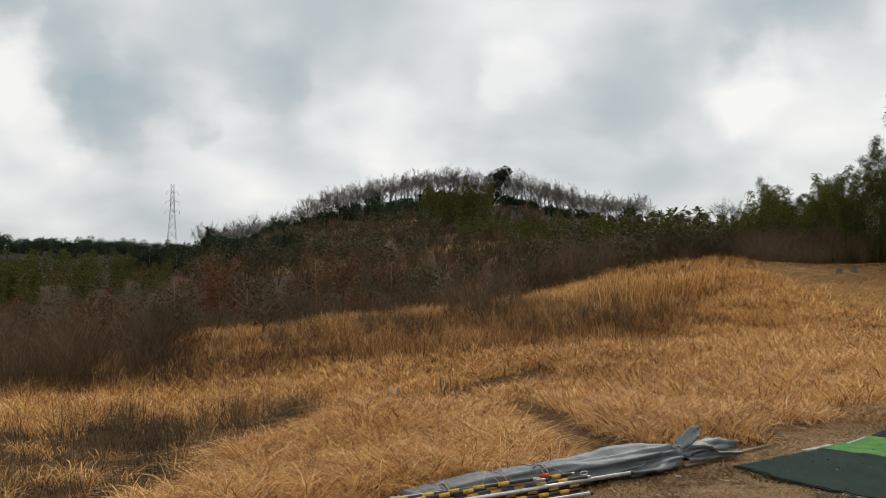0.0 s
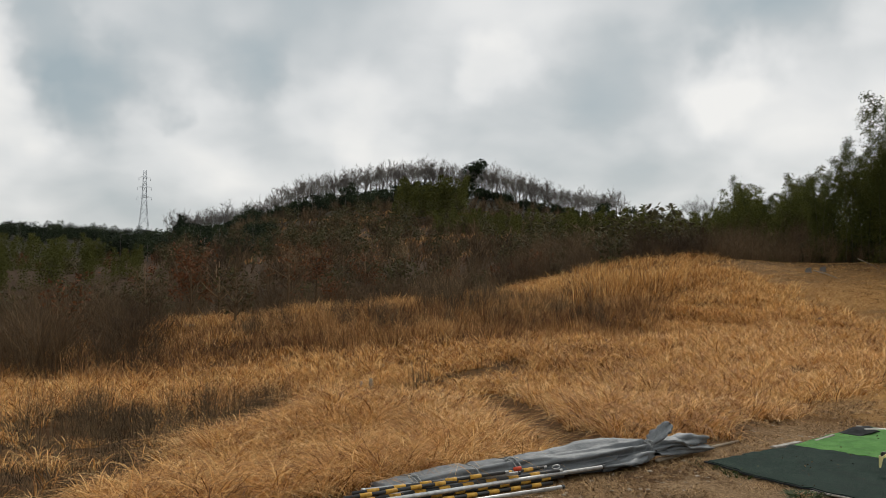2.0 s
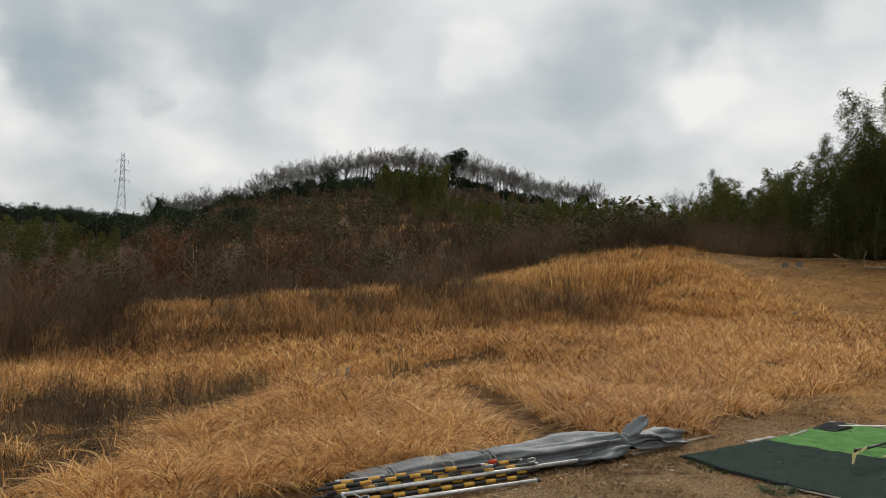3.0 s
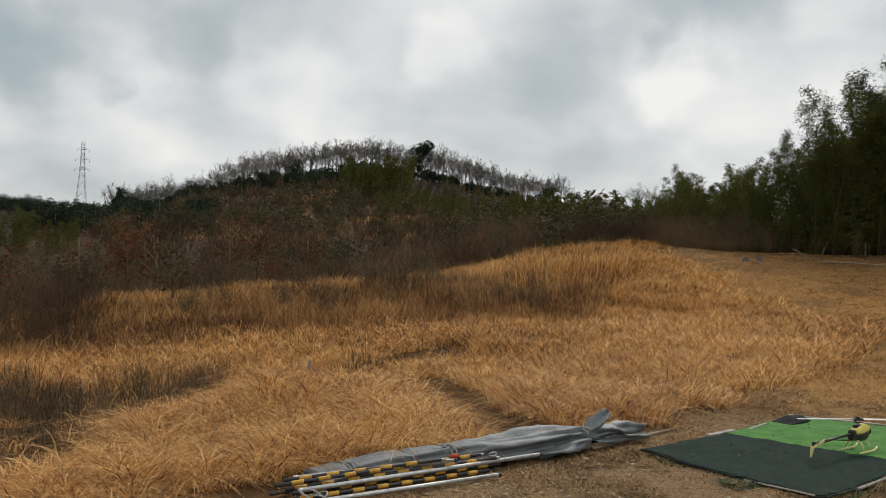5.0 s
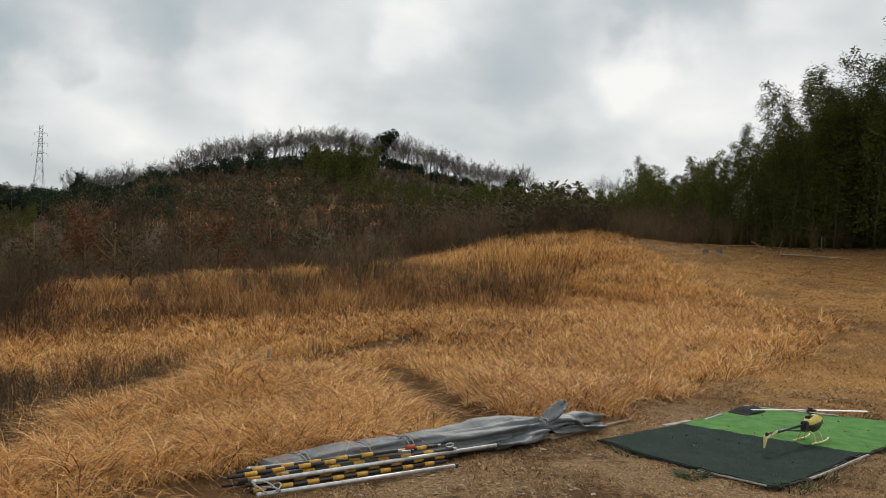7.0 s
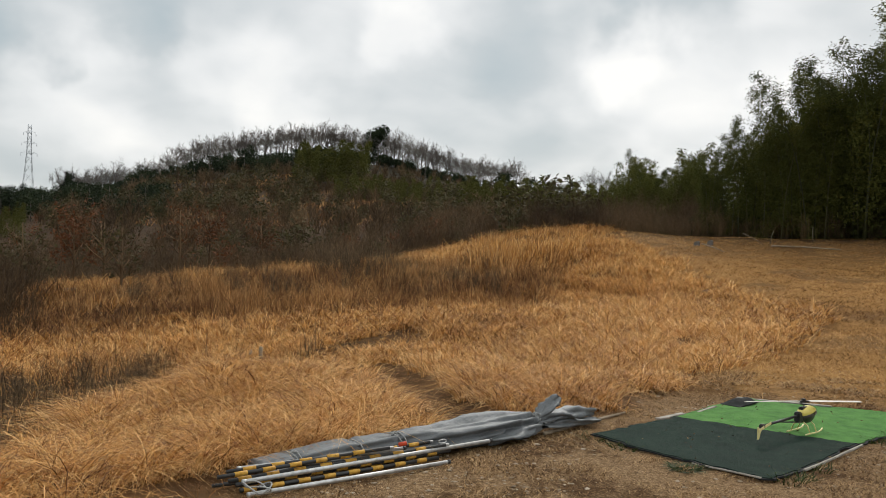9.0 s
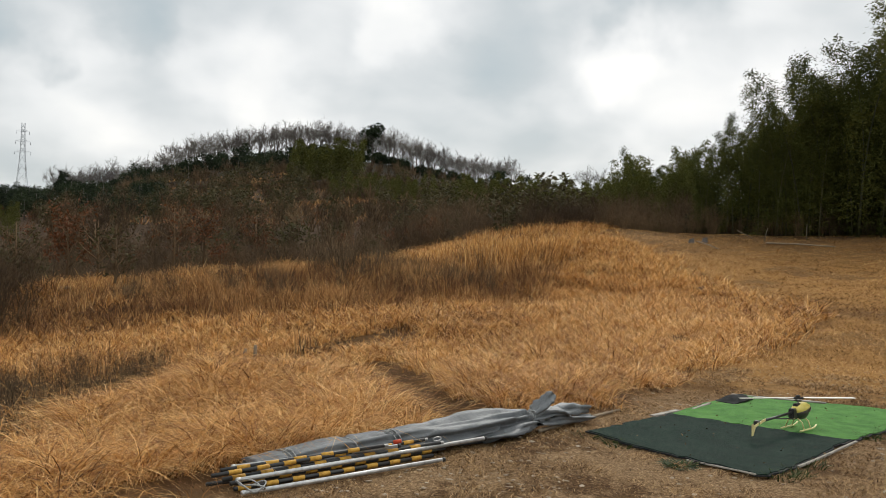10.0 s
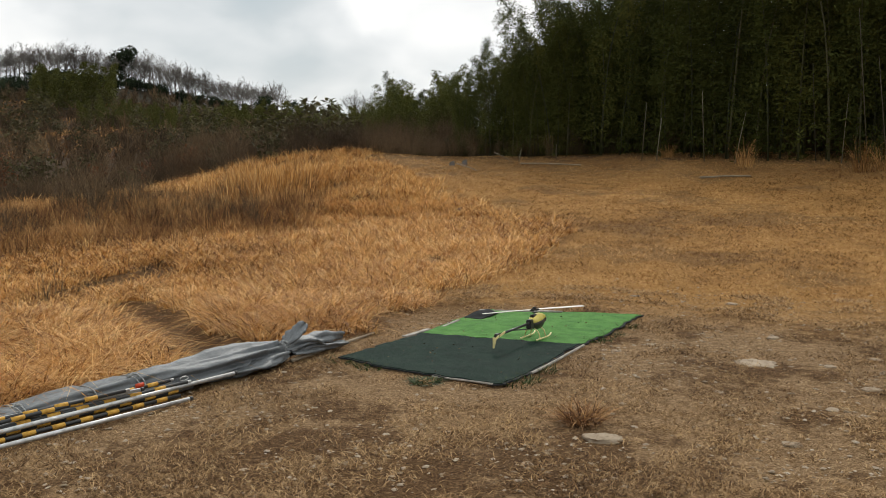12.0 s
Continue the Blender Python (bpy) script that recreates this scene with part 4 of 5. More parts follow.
# ------------------------------------------------------------------ the tarpaulin bundle and the poles
def tarpaulin():
    ob = thing("tarpaulin_bundle", "grey tarpaulin rolled into a long folded bundle tied with cord", "tarpaulin", m=pose(*at_land(1.0, 6.5)))
    o = ob.matrix_world.translation
    key = [(-0.33, 5.89, 0.150, 0.042), (-0.14, 5.99, 0.140, 0.055), (0.12, 6.11, 0.130, 0.068), (0.42, 6.25, 0.130, 0.076), (0.80, 6.44, 0.15, 0.095), (1.20, 6.68, 0.155, 0.098), (1.53, 6.90, 0.13, 0.095), (1.76, 7.04, 0.085, 0.09), (1.84, 7.08, 0.07, 0.08)]
    key = np.array(key)
    n, k = 110, 64
    u = np.linspace(0, 1, n)
    line = np.stack([np.interp(u, np.linspace(0, 1, len(key)), key[:, i]) for i in range(4)], -1)
    for _ in range(6):
        line[1:-1] = (line[:-2] + 2 * line[1:-1] + line[2:]) / 4
    V = []
    side = np.array((0.53, -0.85))
    for i in range(n):
        x, y, w, h = line[i]
        z0 = float(land(x, y))
        tie = min(abs(u[i] - q) for q in (0.135, 0.335, 0.44, 0.97))
        pinch = 1 - 0.22 * math.exp(-(tie / 0.014) ** 2)
        for j in range(k):
            a = 2 * math.pi * j / k
            fold = 0.22 * (1 - 2 * abs(math.sin(2.5 * a + 2.2 * u[i]))) + 0.15 * (1 - 2 * abs(math.sin(4.5 * a - 3.5 * u[i]))) + 0.10 * noise.noise((3 * math.cos(a), 3 * math.sin(a), 5 * u[i]))
            ridge_a = 1 - 2 * abs(noise.noise((2.2 * math.cos(a), 2.2 * math.sin(a), 14 * u[i] + 5)))
            fold += 0.12 * ridge_a + 0.16 * noise.noise((1.6 * math.cos(a), 1.6 * math.sin(a), 9 * u[i] + 2))
            fold += 0.30 * noise.noise((7 * math.cos(a), 7 * math.sin(a), 26 * u[i])) * math.exp(-(tie / 0.05) ** 2)
            rr = pinch * (1 + fold * (0.32 + 0.95 * u[i]))
            cx, cz = math.cos(a) * w * rr, math.sin(a) * h * rr
            V.append((x + side[0] * cx - o.x, y + side[1] * cx - o.y, z0 + max(0.004, h * 0.9 + cz + 0.02) - o.z))
    F = []
    for i in range(n - 1):
        for j in range(k):
            a, b = i * k + j, i * k + (j + 1) % k
            F += [(a, b, b + k), (a, b + k, a + k)]
    V.append(tuple(np.mean(V[:k], 0)))
    F += [(k * n, (j + 1) % k, j) for j in range(k)]
    me = mesh_of("roll", V, F, TARP)
    me.polygons.foreach_set("use_smooth", [True] * len(me.polygons))
    part("roll", me, None, ob)
    # the loose ends beyond the last tie
    ends = [
        ((1.86, 7.06, 0.11), (1.95, 7.11, 0.22), (2.05, 7.15, 0.31), 0.035, 0.095, 0.045, 1),
        ((1.86, 7.06, 0.10), (2.12, 7.26, 0.17), (2.48, 7.54, 0.12), 0.05, 0.095, 0.06, 2),
        ((1.90, 7.03, 0.08), (2.16, 7.22, 0.08), (2.50, 7.44, 0.06), 0.05, 0.055, 0.04, 3),
        ((1.88, 7.05, 0.12), (2.08, 7.20, 0.19), (2.24, 7.30, 0.10), 0.05, 0.090, 0.06, 4),
        ((1.36, 6.60, 0.05), (1.60, 6.74, 0.07), (1.86, 7.0, 0.09), 0.05, 0.07, 0.05, 5),
    ]
    for a, b, c, r0, r1, r2, seed in ends:
        a, b, c = (np.array(p) for p in (a, b, c))
        verts, faces = [], []
        m, q = 22, 18
        for i in range(m):
            t = i / (m - 1)
            p = (1 - t) ** 2 * a + 2 * t * (1 - t) * b + t * t * c
            r = (1 - t) ** 2 * r0 + 2 * t * (1 - t) * r1 * 1.15 + t * t * r2
            d = unit(2 * (1 - t) * (b - a) + 2 * t * (c - b))
            s1 = unit(np.cross(d, (0.1, 0, 1.0)))
            s2 = np.cross(s1, d)
            for j in range(q):
                ang = 2 * math.pi * j / q
                f = 1 + 0.50 * (1 - 2 * abs(math.sin(1.5 * ang + seed + 3 * t))) + 0.45 * noise.noise((2 * math.cos(ang), 2 * math.sin(ang), 4 * t + seed))
                w = p + (s1 * math.cos(ang) * r * f + s2 * math.sin(ang) * r * f * 0.5)
                g = float(land(w[0], w[1]))
                verts.append((w[0] - o.x, w[1] - o.y, max(w[2], 0.006) + g - o.z))
        for i in range(m - 1):
            for j in range(q):
                e, g = i * q + j, i * q + (j + 1) % q
                faces += [(e, g, g + q), (e, g + q, e + q)]
        tip = (m - 1) * q
        faces += [(tip, tip + j, tip + j + 1) for j in range(1, q - 1)]
        me = mesh_of("flap", verts, faces, TARP)
        me.polygons.foreach_set("use_smooth", [True] * len(me.polygons))
        part("flap", me, None, ob)
    # cords round the roll
    for q, turns in ((0.135, 2), (0.335, 1), (0.44, 2), (0.97, 3)):
        i = int(q * (n - 1))
        for turn in range(turns):
            x, y, w, h = line[min(n - 1, i + turn)]
            z0 = float(land(x, y))
            pts = []
            for j in range(25):
                a = 2 * math.pi * j / 24
                wob = 1 + 0.05 * math.sin(3 * a + turn)
                cx, cz = math.cos(a) * w * 0.93 * wob, math.sin(a) * h * 0.93 * wob
                pts.append((x + side[0] * cx - o.x + 0.02 * turn * math.sin(a), y + side[1] * cx - o.y, z0 + max(0.012, h * 0.9 + cz + 0.028) - o.z))
            part("cord", rod_mesh("cord", pts, 0.004, ROPE, 6), None, ob, "thin grey cord")
        if turns > 1:
            x, y, w, h = line[i]
            p = np.array((x - o.x, y - o.y, float(land(x, y)) + h * 1.85 - o.z))
            loop = [tuple(p + (0.05 * math.sin(t) + 0.01 * t, 0.03 * math.cos(2 * t), 0.012 + 0.02 * math.sin(1.5 * t) ** 2)) for t in np.linspace(0, 5, 16)]
            part("knot", rod_mesh("knot", loop, 0.006, ROPE, 6), None, ob)


tarpaulin()


def striped_pole(a, b, radius, first, label, metal_end=0.0):
    a, b = at_land(a[0], a[1], a[2]), at_land(b[0], b[1], b[2])
    d = b - a
    ob = thing("striped_pole", label, "pole", "striped poles beside the tarpaulin", Matrix.Translation(a) @ d.to_track_quat("X", "Z").to_matrix().to_4x4())
    part("shaft", rod_mesh("shaft", [(0, 0, 0), (d.length, 0, 0)], radius, BLACK, 12), None, ob)
    s = first
    while s < d.length - metal_end - 0.05:
        part("band", rod_mesh("band", [(s, 0, 0), (min(s + 0.085, d.length - 0.01), 0, 0)], radius + 0.0025, YELLOW, 12), None, ob, "yellow band")
        s += 0.19
    if metal_end:
        part("ferrule", rod_mesh("ferrule", [(d.length - metal_end, 0, 0), (d.length + 0.03, 0, 0)], radius * 0.8, SILVER, 10), None, ob, "bare metal end")
    return ob


STRIPES = "black and yellow striped pole lying beside the tarpaulin"
striped_pole((-0.50, 5.60, 0.10), (0.55, 6.03, 0.15), 0.013, 0.10, STRIPES, 0.12)
striped_pole((-0.48, 5.52, 0.06), (0.98, 6.30, 0.10), 0.015, 0.06, STRIPES, 0.2)
striped_pole((-0.43, 5.47, 0.05), (1.02, 6.33, 0.055), 0.015, 0.14, STRIPES)
striped_pole((-0.40, 5.41, 0.03), (0.92, 6.22, 0.03), 0.014, 0.02, STRIPES)
striped_pole((-0.54, 5.45, 0.10), (0.86, 6.28, 0.13), 0.013, 0.11, STRIPES, 0.1)
striped_pole((-0.58, 5.55, 0.025), (0.60, 6.12, 0.03), 0.013, 0.16, STRIPES)


def metal_pipe(a, b, radius, label):
    a, b = at_land(a[0], a[1], a[2]), at_land(b[0], b[1], b[2])
    d = b - a
    ob = thing("metal_pipe", label, "pipe", "metal pipes beside the tarpaulin", Matrix.Translation(a) @ d.to_track_quat("X", "Z").to_matrix().to_4x4())
    part("tube", rod_mesh("tube", [(0, 0, 0), (d.length, 0, 0)], radius, SILVER, 14), None, ob)
    for s in (0.0, d.length):
        part("end_cap", rod_mesh("end_cap", [(s - 0.012, 0, 0), (s + 0.012, 0, 0)], radius * 1.12, BLACK if s else SILVER, 14), None, ob, "dark plastic end cap" if s else "")


metal_pipe((-0.38, 5.45, 0.075), (1.36, 6.53, 0.075), 0.015, "dull silver aluminium pipe lying on striped poles")
metal_pipe((-0.34, 5.35, 0.022), (0.98, 6.12, 0.022), 0.015, "dull silver aluminium pipe lying on the ground")
metal_pipe((-0.43, 5.65, 0.11), (0.66, 6.10, 0.13), 0.013, "thin silver pipe under the tarpaulin's edge")
pole_a, pole_b = at_land(1.9, 6.98, 0.03), at_land(2.98, 8.06, 0.02)
thin_pole = new("wooden_pole", rod_mesh("wooden_pole", [pole_a, (pole_a + pole_b) / 2 + Vector((0.01, 0, 0.006)), pole_b], [0.016, 0.015, 0.012], DEADWOOD, 9))
tagged(thin_pole, "thin pale wooden pole sticking out from under the tarpaulin", "pole")
red_at = at_land(0.62, 6.06, 0.165)
red_wrap = new("tape_wrap", rod_mesh("tape_wrap", [red_at, red_at + Vector((0.05, 0.022, 0.004))], 0.015, RED, 10))
tagged(red_wrap, "short wrap of red tape on the poles", "tape")
ring = [(0.98 + 0.032 * math.cos(t) - 0.02, 6.31 + 0.02 * math.cos(t), float(land(1, 6.3)) + 0.125 + 0.014 * math.sin(t)) for t in np.linspace(0, 2 * math.pi, 18)]
tagged(new("wire_loop", rod_mesh("wire_loop", ring, 0.005, SILVER, 6)), "small bent wire loop on the poles", "wire")
cord_pts = [(-0.30 + 0.09 * math.sin(1.7 * t), 5.33 + 0.08 * math.sin(2.3 * t + 1), float(land(-0.3, 5.3)) + 0.05 + 0.04 * abs(math.sin(1.9 * t))) for t in np.linspace(0, 6, 40)]
tagged(new("loose_cord", rod_mesh("loose_cord", cord_pts, 0.005, ROPE, 6)), "loose grey cord tied round the pole ends", "cord")


# ------------------------------------------------------------------ the model helicopter on the green mat
def ellipsoid(name, centre, radii, mat, nose=0.0, cut=None, seg=28):
    bm = bmesh.new()
    bmesh.ops.create_uvsphere(bm, u_segments=seg, v_segments=seg // 2, radius=1.0)
    for v in bm.verts:
        x, y, z = v.co
        taper = 1 - nose * max(0.0, x) ** 2
        v.co = (centre[0] + x * radii[0], centre[1] + y * radii[1] * taper, centre[2] + z * radii[2] * taper - 0.25 * nose * max(0.0, x) ** 2 * radii[2])
    if cut is not None:
        bmesh.ops.bisect_plane(bm, geom=bm.verts[:] + bm.edges[:] + bm.faces[:], plane_co=cut[0], plane_no=cut[1], clear_outer=True)
    for f in bm.faces:
        f.smooth = True
    return bm


def helicopter():
    x0, y0 = 4.27, 7.13
    heading = math.degrees(math.atan2(7.13 - 6.72, 4.27 - 3.66))
    ob = thing("model_helicopter", "yellow and black radio-controlled model helicopter standing on the green mat", "helicopter", m=pose(x0, y0, float(land(x0, y0)) + 0.030, 0, 0, heading))
    part("canopy", ellipsoid("canopy", (0.06, 0, 0.174), (0.160, 0.058, 0.058), CANOPY, 0.35, ((0, 0, 0.166), (0.18, 0, -1))), CANOPY, ob, "glossy yellow canopy")
    part("canopy_nose", ellipsoid("canopy_nose", (0.065, 0, 0.168), (0.165, 0.055, 0.054), CREAM, 0.35, ((0.11, 0, 0), (-1, 0, 0.3))), CREAM, ob, "cream white nose")
    part("belly", ellipsoid("belly", (0.045, 0, 0.142), (0.132, 0.054, 0.062), CARBON, 0.3), CARBON, ob, "black lower body")
    bm = bmesh.new()
    box_bm(bm, pose(-0.06, 0, 0.15), (0.16, 0.05, 0.085), 0.008)
    box_bm(bm, pose(-0.02, 0, 0.215), (0.10, 0.04, 0.03), 0.006)
    part("side_frame", bm, CARBON, ob)
    part("tail_boom", rod_mesh("tail_boom", [(-0.10, 0, 0.158), (-0.73, 0, 0.138)], 0.011, CARBON, 12), None, ob)
    for y in (-1, 1):
        part("boom_brace", rod_mesh("boom_brace", [(-0.09, 0.022 * y, 0.10), (-0.46, 0.008 * y, 0.143)], 0.0035, CARBON, 8), None, ob)
    bm = bmesh.new()
    box_bm(bm, pose(-0.735, 0, 0.138), (0.05, 0.032, 0.036), 0.006)
    gear = part("tail_gearbox", bm, CARBON, ob)
    for k, ang in enumerate((-12, 168)):
        bm = bmesh.new()
        m = pose(-0.745, -0.03, 0.138) @ pose(0, 0, 0, 0, ang, 0)
        box_bm(bm, m @ pose(0.058, 0, 0), (0.10, 0.003, 0.024), 0.001)
        part("tail_blade", bm, SKID, gear, "pale yellow tail rotor blade")
    bm = bmesh.new()
    vs = [bm.verts.new(p) for p in ((-0.70, 0.014, 0.128), (-0.78, 0.014, 0.128), (-0.775, 0.014, 0.03), (-0.75, 0.014, 0.028))]
    bm.faces.new(vs)
    got = bmesh.ops.extrude_face_region(bm, geom=bm.faces[:])
    bmesh.ops.translate(bm, verts=[v for v in got["geom"] if isinstance(v, bmesh.types.BMVert)], vec=(0, 0.004, 0))
    bmesh.ops.recalc_face_normals(bm, faces=bm.faces[:])
    part("tail_fin", bm, SKID, ob, "pale yellow lower tail fin")
    part("mast", rod_mesh("mast", [(-0.01, 0, 0.20), (-0.01, 0, 0.292)], 0.006, SILVER, 10), None, ob)
    bm = bmesh.new()
    turn = -heading + 3
    head = pose(-0.01, 0, 0.272) @ pose(0, 0, 0, 0, 0, turn)
    box_bm(bm, head, (0.10, 0.022, 0.018), 0.004)
    box_bm(bm, head @ pose(0, 0, 0.016), (0.028, 0.028, 0.022), 0.004)
    box_bm(bm, head @ pose(0, 0, -0.022), (0.05, 0.05, 0.010), 0.003)
    box_bm(bm, head @ pose(0.0, 0.03, -0.004), (0.012, 0.012, 0.045), 0.003)
    rotor = part("rotor_head", bm, CARBON, ob)
    for side in (1, -1):
        bm = bmesh.new()
        box_bm(bm, head @ pose(0, 0, 0, 0, 0, 0 if side > 0 else 180) @ pose(0.305, 0, 0.004, 4, 0, 0), (0.51, 0.042, 0.005), 0.002)
        for v in bm.verts:
            far = (v.co - head.translation).length
            v.co.z -= 0.02 * max(0.0, far - 0.1) ** 2
        part("rotor_blade", bm, CREAM, rotor, "cream main rotor blade")
    for y in (-1, 1):
        part("skid", rod_mesh("skid", [(-0.13, 0.085 * y, 0.010), (0.10, 0.085 * y, 0.010), (0.15, 0.085 * y, 0.018), (0.175, 0.085 * y, 0.034)], 0.007, SKID, 10), None, ob, "pale yellow skid")
        for x in (-0.055, 0.065):
            part("strut", rod_mesh("strut", [(x, 0.022 * y, 0.102), (x, 0.062 * y, 0.075), (x, 0.085 * y, 0.012)], 0.006, SKID, 8), None, ob)


helicopter()


# ------------------------------------------------------------------ stones, tussocks and weeds
def stone(x, y, size, turn, label, seed, group=""):
    bm = bmesh.new()
    bmesh.ops.create_icosphere(bm, subdivisions=4, radius=0.5)
    for v in bm.verts:
        d = v.co.normalized()
        k = 1 + 0.34 * noise.noise(d * 1.6 + Vector((seed, 0, 0))) + 0.14 * noise.noise(d * 4.3 + Vector((0, seed, 0))) + 0.05 * noise.noise(d * 11)
        z = d.z * 0.5 * k
        v.co = (d.x * 0.5 * k * size[0], d.y * 0.5 * k * size[1], min(z, 0.24 + 0.08 * noise.noise(d * 5)) * size[2])
        if v.co.z < 0:
            v.co.z *= 0.4
    for f in bm.faces:
        f.smooth = True
    me = bpy.data.meshes.new("stone")
    bm.to_mesh(me)
    bm.free()
    me.materials.append(STONE)
    ob = new("stone", me)
    ob.matrix_world = pose(x, y, float(land(x, y)) - 0.004, 0, 0, turn)
    return tagged(ob, label, "stone", group)


stone(3.12, 4.25, (0.25, 0.15, 0.13), -25, "rough pale flat stone half sunk in the soil", 3.1)
stone(5.45, 5.51, (0.36, 0.30, 0.06), 10, "broad flat whitish stone level with the soil", 8.2)
LOOSE = "small pale stone lying on the bare soil"
for i, (x, y, s) in enumerate(((4.70, 6.42, 0.08), (4.62, 6.50, 0.06), (5.95, 5.2, 0.09), (4.1, 3.75, 0.09), (6.4, 6.3, 0.1), (5.2, 6.6, 0.07), (6.6, 5.3, 0.08), (5.6, 4.5, 0.1), (4.9, 4.2, 0.08), (4.55, 4.9, 0.06), (7.6, 8.2, 0.12), (6.9, 9.2, 0.1), (5.9, 9.6, 0.09), (4.3, 4.55, 0.05), (2.5, 4.05, 0.06))):
    stone(x, y, (s * 1.3, s, s * 0.7), 47 * i, LOOSE, 11.3 + 2.7 * i, "small loose stones")


def pebbles(count):
    x, y, r = scatter(count, -8, 62, 3.0, 13.0, 1.3)
    u, s = along(x, y)
    ok = (s < 0.1) & ~inside_mats(x, y) & (rng.uniform(0, 1, count) < np.clip(0.45 + ripple(x + 7, y, 2.1, 0.7), 0.05, 1))
    x, y = x[ok], y[ok]
    n = len(x)
    octa = np.array([(1, 0, 0), (-1, 0, 0), (0, 1, 0), (0, -1, 0), (0, 0, 1), (0, 0, -1), (0.62, 0.62, 0.45), (-0.62, 0.62, 0.45), (-0.62, -0.62, 0.45), (0.62, -0.62, 0.45)], float)
    tri = np.array([(4, 6, 7), (4, 7, 8), (4, 8, 9), (4, 9, 6), (0, 2, 6), (2, 7, 6), (2, 1, 7), (1, 8, 7), (1, 3, 8), (3, 9, 8), (3, 0, 9), (0, 6, 9)])
    size = 0.004 + 0.017 * rng.uniform(0, 1, n) ** 3
    V = octa[None] * size[:, None, None] * rng.uniform(0.6, 1.35, (n, 10, 1)) * np.stack([rng.uniform(0.8, 1.5, n), rng.uniform(0.7, 1.2, n), rng.uniform(0.3, 0.6, n)], -1)[:, None]
    a = rng.uniform(0, 6.28, n)
    c, q = np.cos(a)[:, None], np.sin(a)[:, None]
    P = np.stack([V[..., 0] * c - V[..., 1] * q + x[:, None], V[..., 0] * q + V[..., 1] * c + y[:, None], V[..., 2] + (land(x, y) + 0.25 * size)[:, None]], -1)
    return P.reshape(-1, 3), (np.arange(n)[:, None, None] * 10 + tri[None]).reshape(-1, 3)


stuff("pebbles", [pebbles(17000)], STONE, "small pale pebbles and grit strewn over the bare soil", "pebbles")


def clump(name, x, y, count, high, spread, mat, label, category, wide=0.007, bend=(0.3, 1.3), group="", stray=0.5):
    a = rng.uniform(0, 2 * np.pi, count)
    q = spread * np.sqrt(rng.uniform(0, 1, count))
    px, py = x + q * np.cos(a), y + q * np.sin(a)
    v, f = blades(px, py, land(px, py) - 0.01, rng.uniform(*high, count), np.full(count, wide) * rng.uniform(0.7, 1.3, count), rng.uniform(*bend, count), 4, lean=a + rng.normal(0, stray, count))
    o = at_land(x, y)
    ob = new(name, mesh_of(name, v - np.array(o), f, mat))
    ob.location = o
    return tagged(ob, label, category, group)


clump("grass_tussock", 3.22, 4.66, 380, (0.06, 0.20), 0.13, STALKS, "bushy tussock of dry tangled straw on bare soil", "grass", 0.008, (0.5, 1.7), "", 1.2)
clump("green_weed", 2.70, 6.02, 260, (0.02, 0.07), 0.11, GREEN_WEED, "low green weed growing at the rim of the dark mat", "weed", 0.018, (0.6, 2.0))
for x, y in ((2.30, 6.90), (2.45, 6.62), (3.42, 5.75), (3.72, 6.0), (4.85, 6.92), (5.15, 7.14), (5.55, 7.45), (3.27, 5.63)):
    clump("mat_rim_weed", x, y, 80, (0.03, 0.09), 0.12, GREEN_WEED, "sparse green weed along the rim of a mat", "weed", 0.009, group="weeds along the mats")
for az, r in ((23.9, 14.3),):
    x, y, z = polar(az, r)
    clump("dark_tuft", x, y, 70, (0.15, 0.32), 0.09, WEEDS, "dark withered tuft standing in the dry grass", "weed", 0.012, (0.1, 0.7), "dark tufts in the grass")
for az, r, h in ((42.6, 33.0, 1.5), (49.2, 31.5, 1.7), (50.3, 32.0, 1.3), (38.0, 35.0, 0.8)):
    x, y, z = polar(az, r)
    clump("pampas_tussock", x, y, 150, (0.25 * h, 0.8 * h), 0.28, MOWN, "tall pale dry tussock at the foot of the grove", "grass", 0.010, (0.05, 0.6), "dry tussocks by the grove")


# ------------------------------------------------------------------ at the foot of the grove
def fallen(a, b, radius, label, name="fallen_pole"):
    pa, pb = at_land(a[0], a[1], a[2]), at_land(b[0], b[1], b[2])
    mid = (pa + pb) / 2 + Vector((0.03, 0.02, 0.02))
    ob = new(name, rod_mesh(name, [pa, mid, pb], [radius, radius * 0.9, radius * 0.7], DEADWOOD, 8))
    return tagged(ob, label, "pole", "fallen poles by the grove")


def ground_xy(az, r):
    return polar(az, r)[:2]


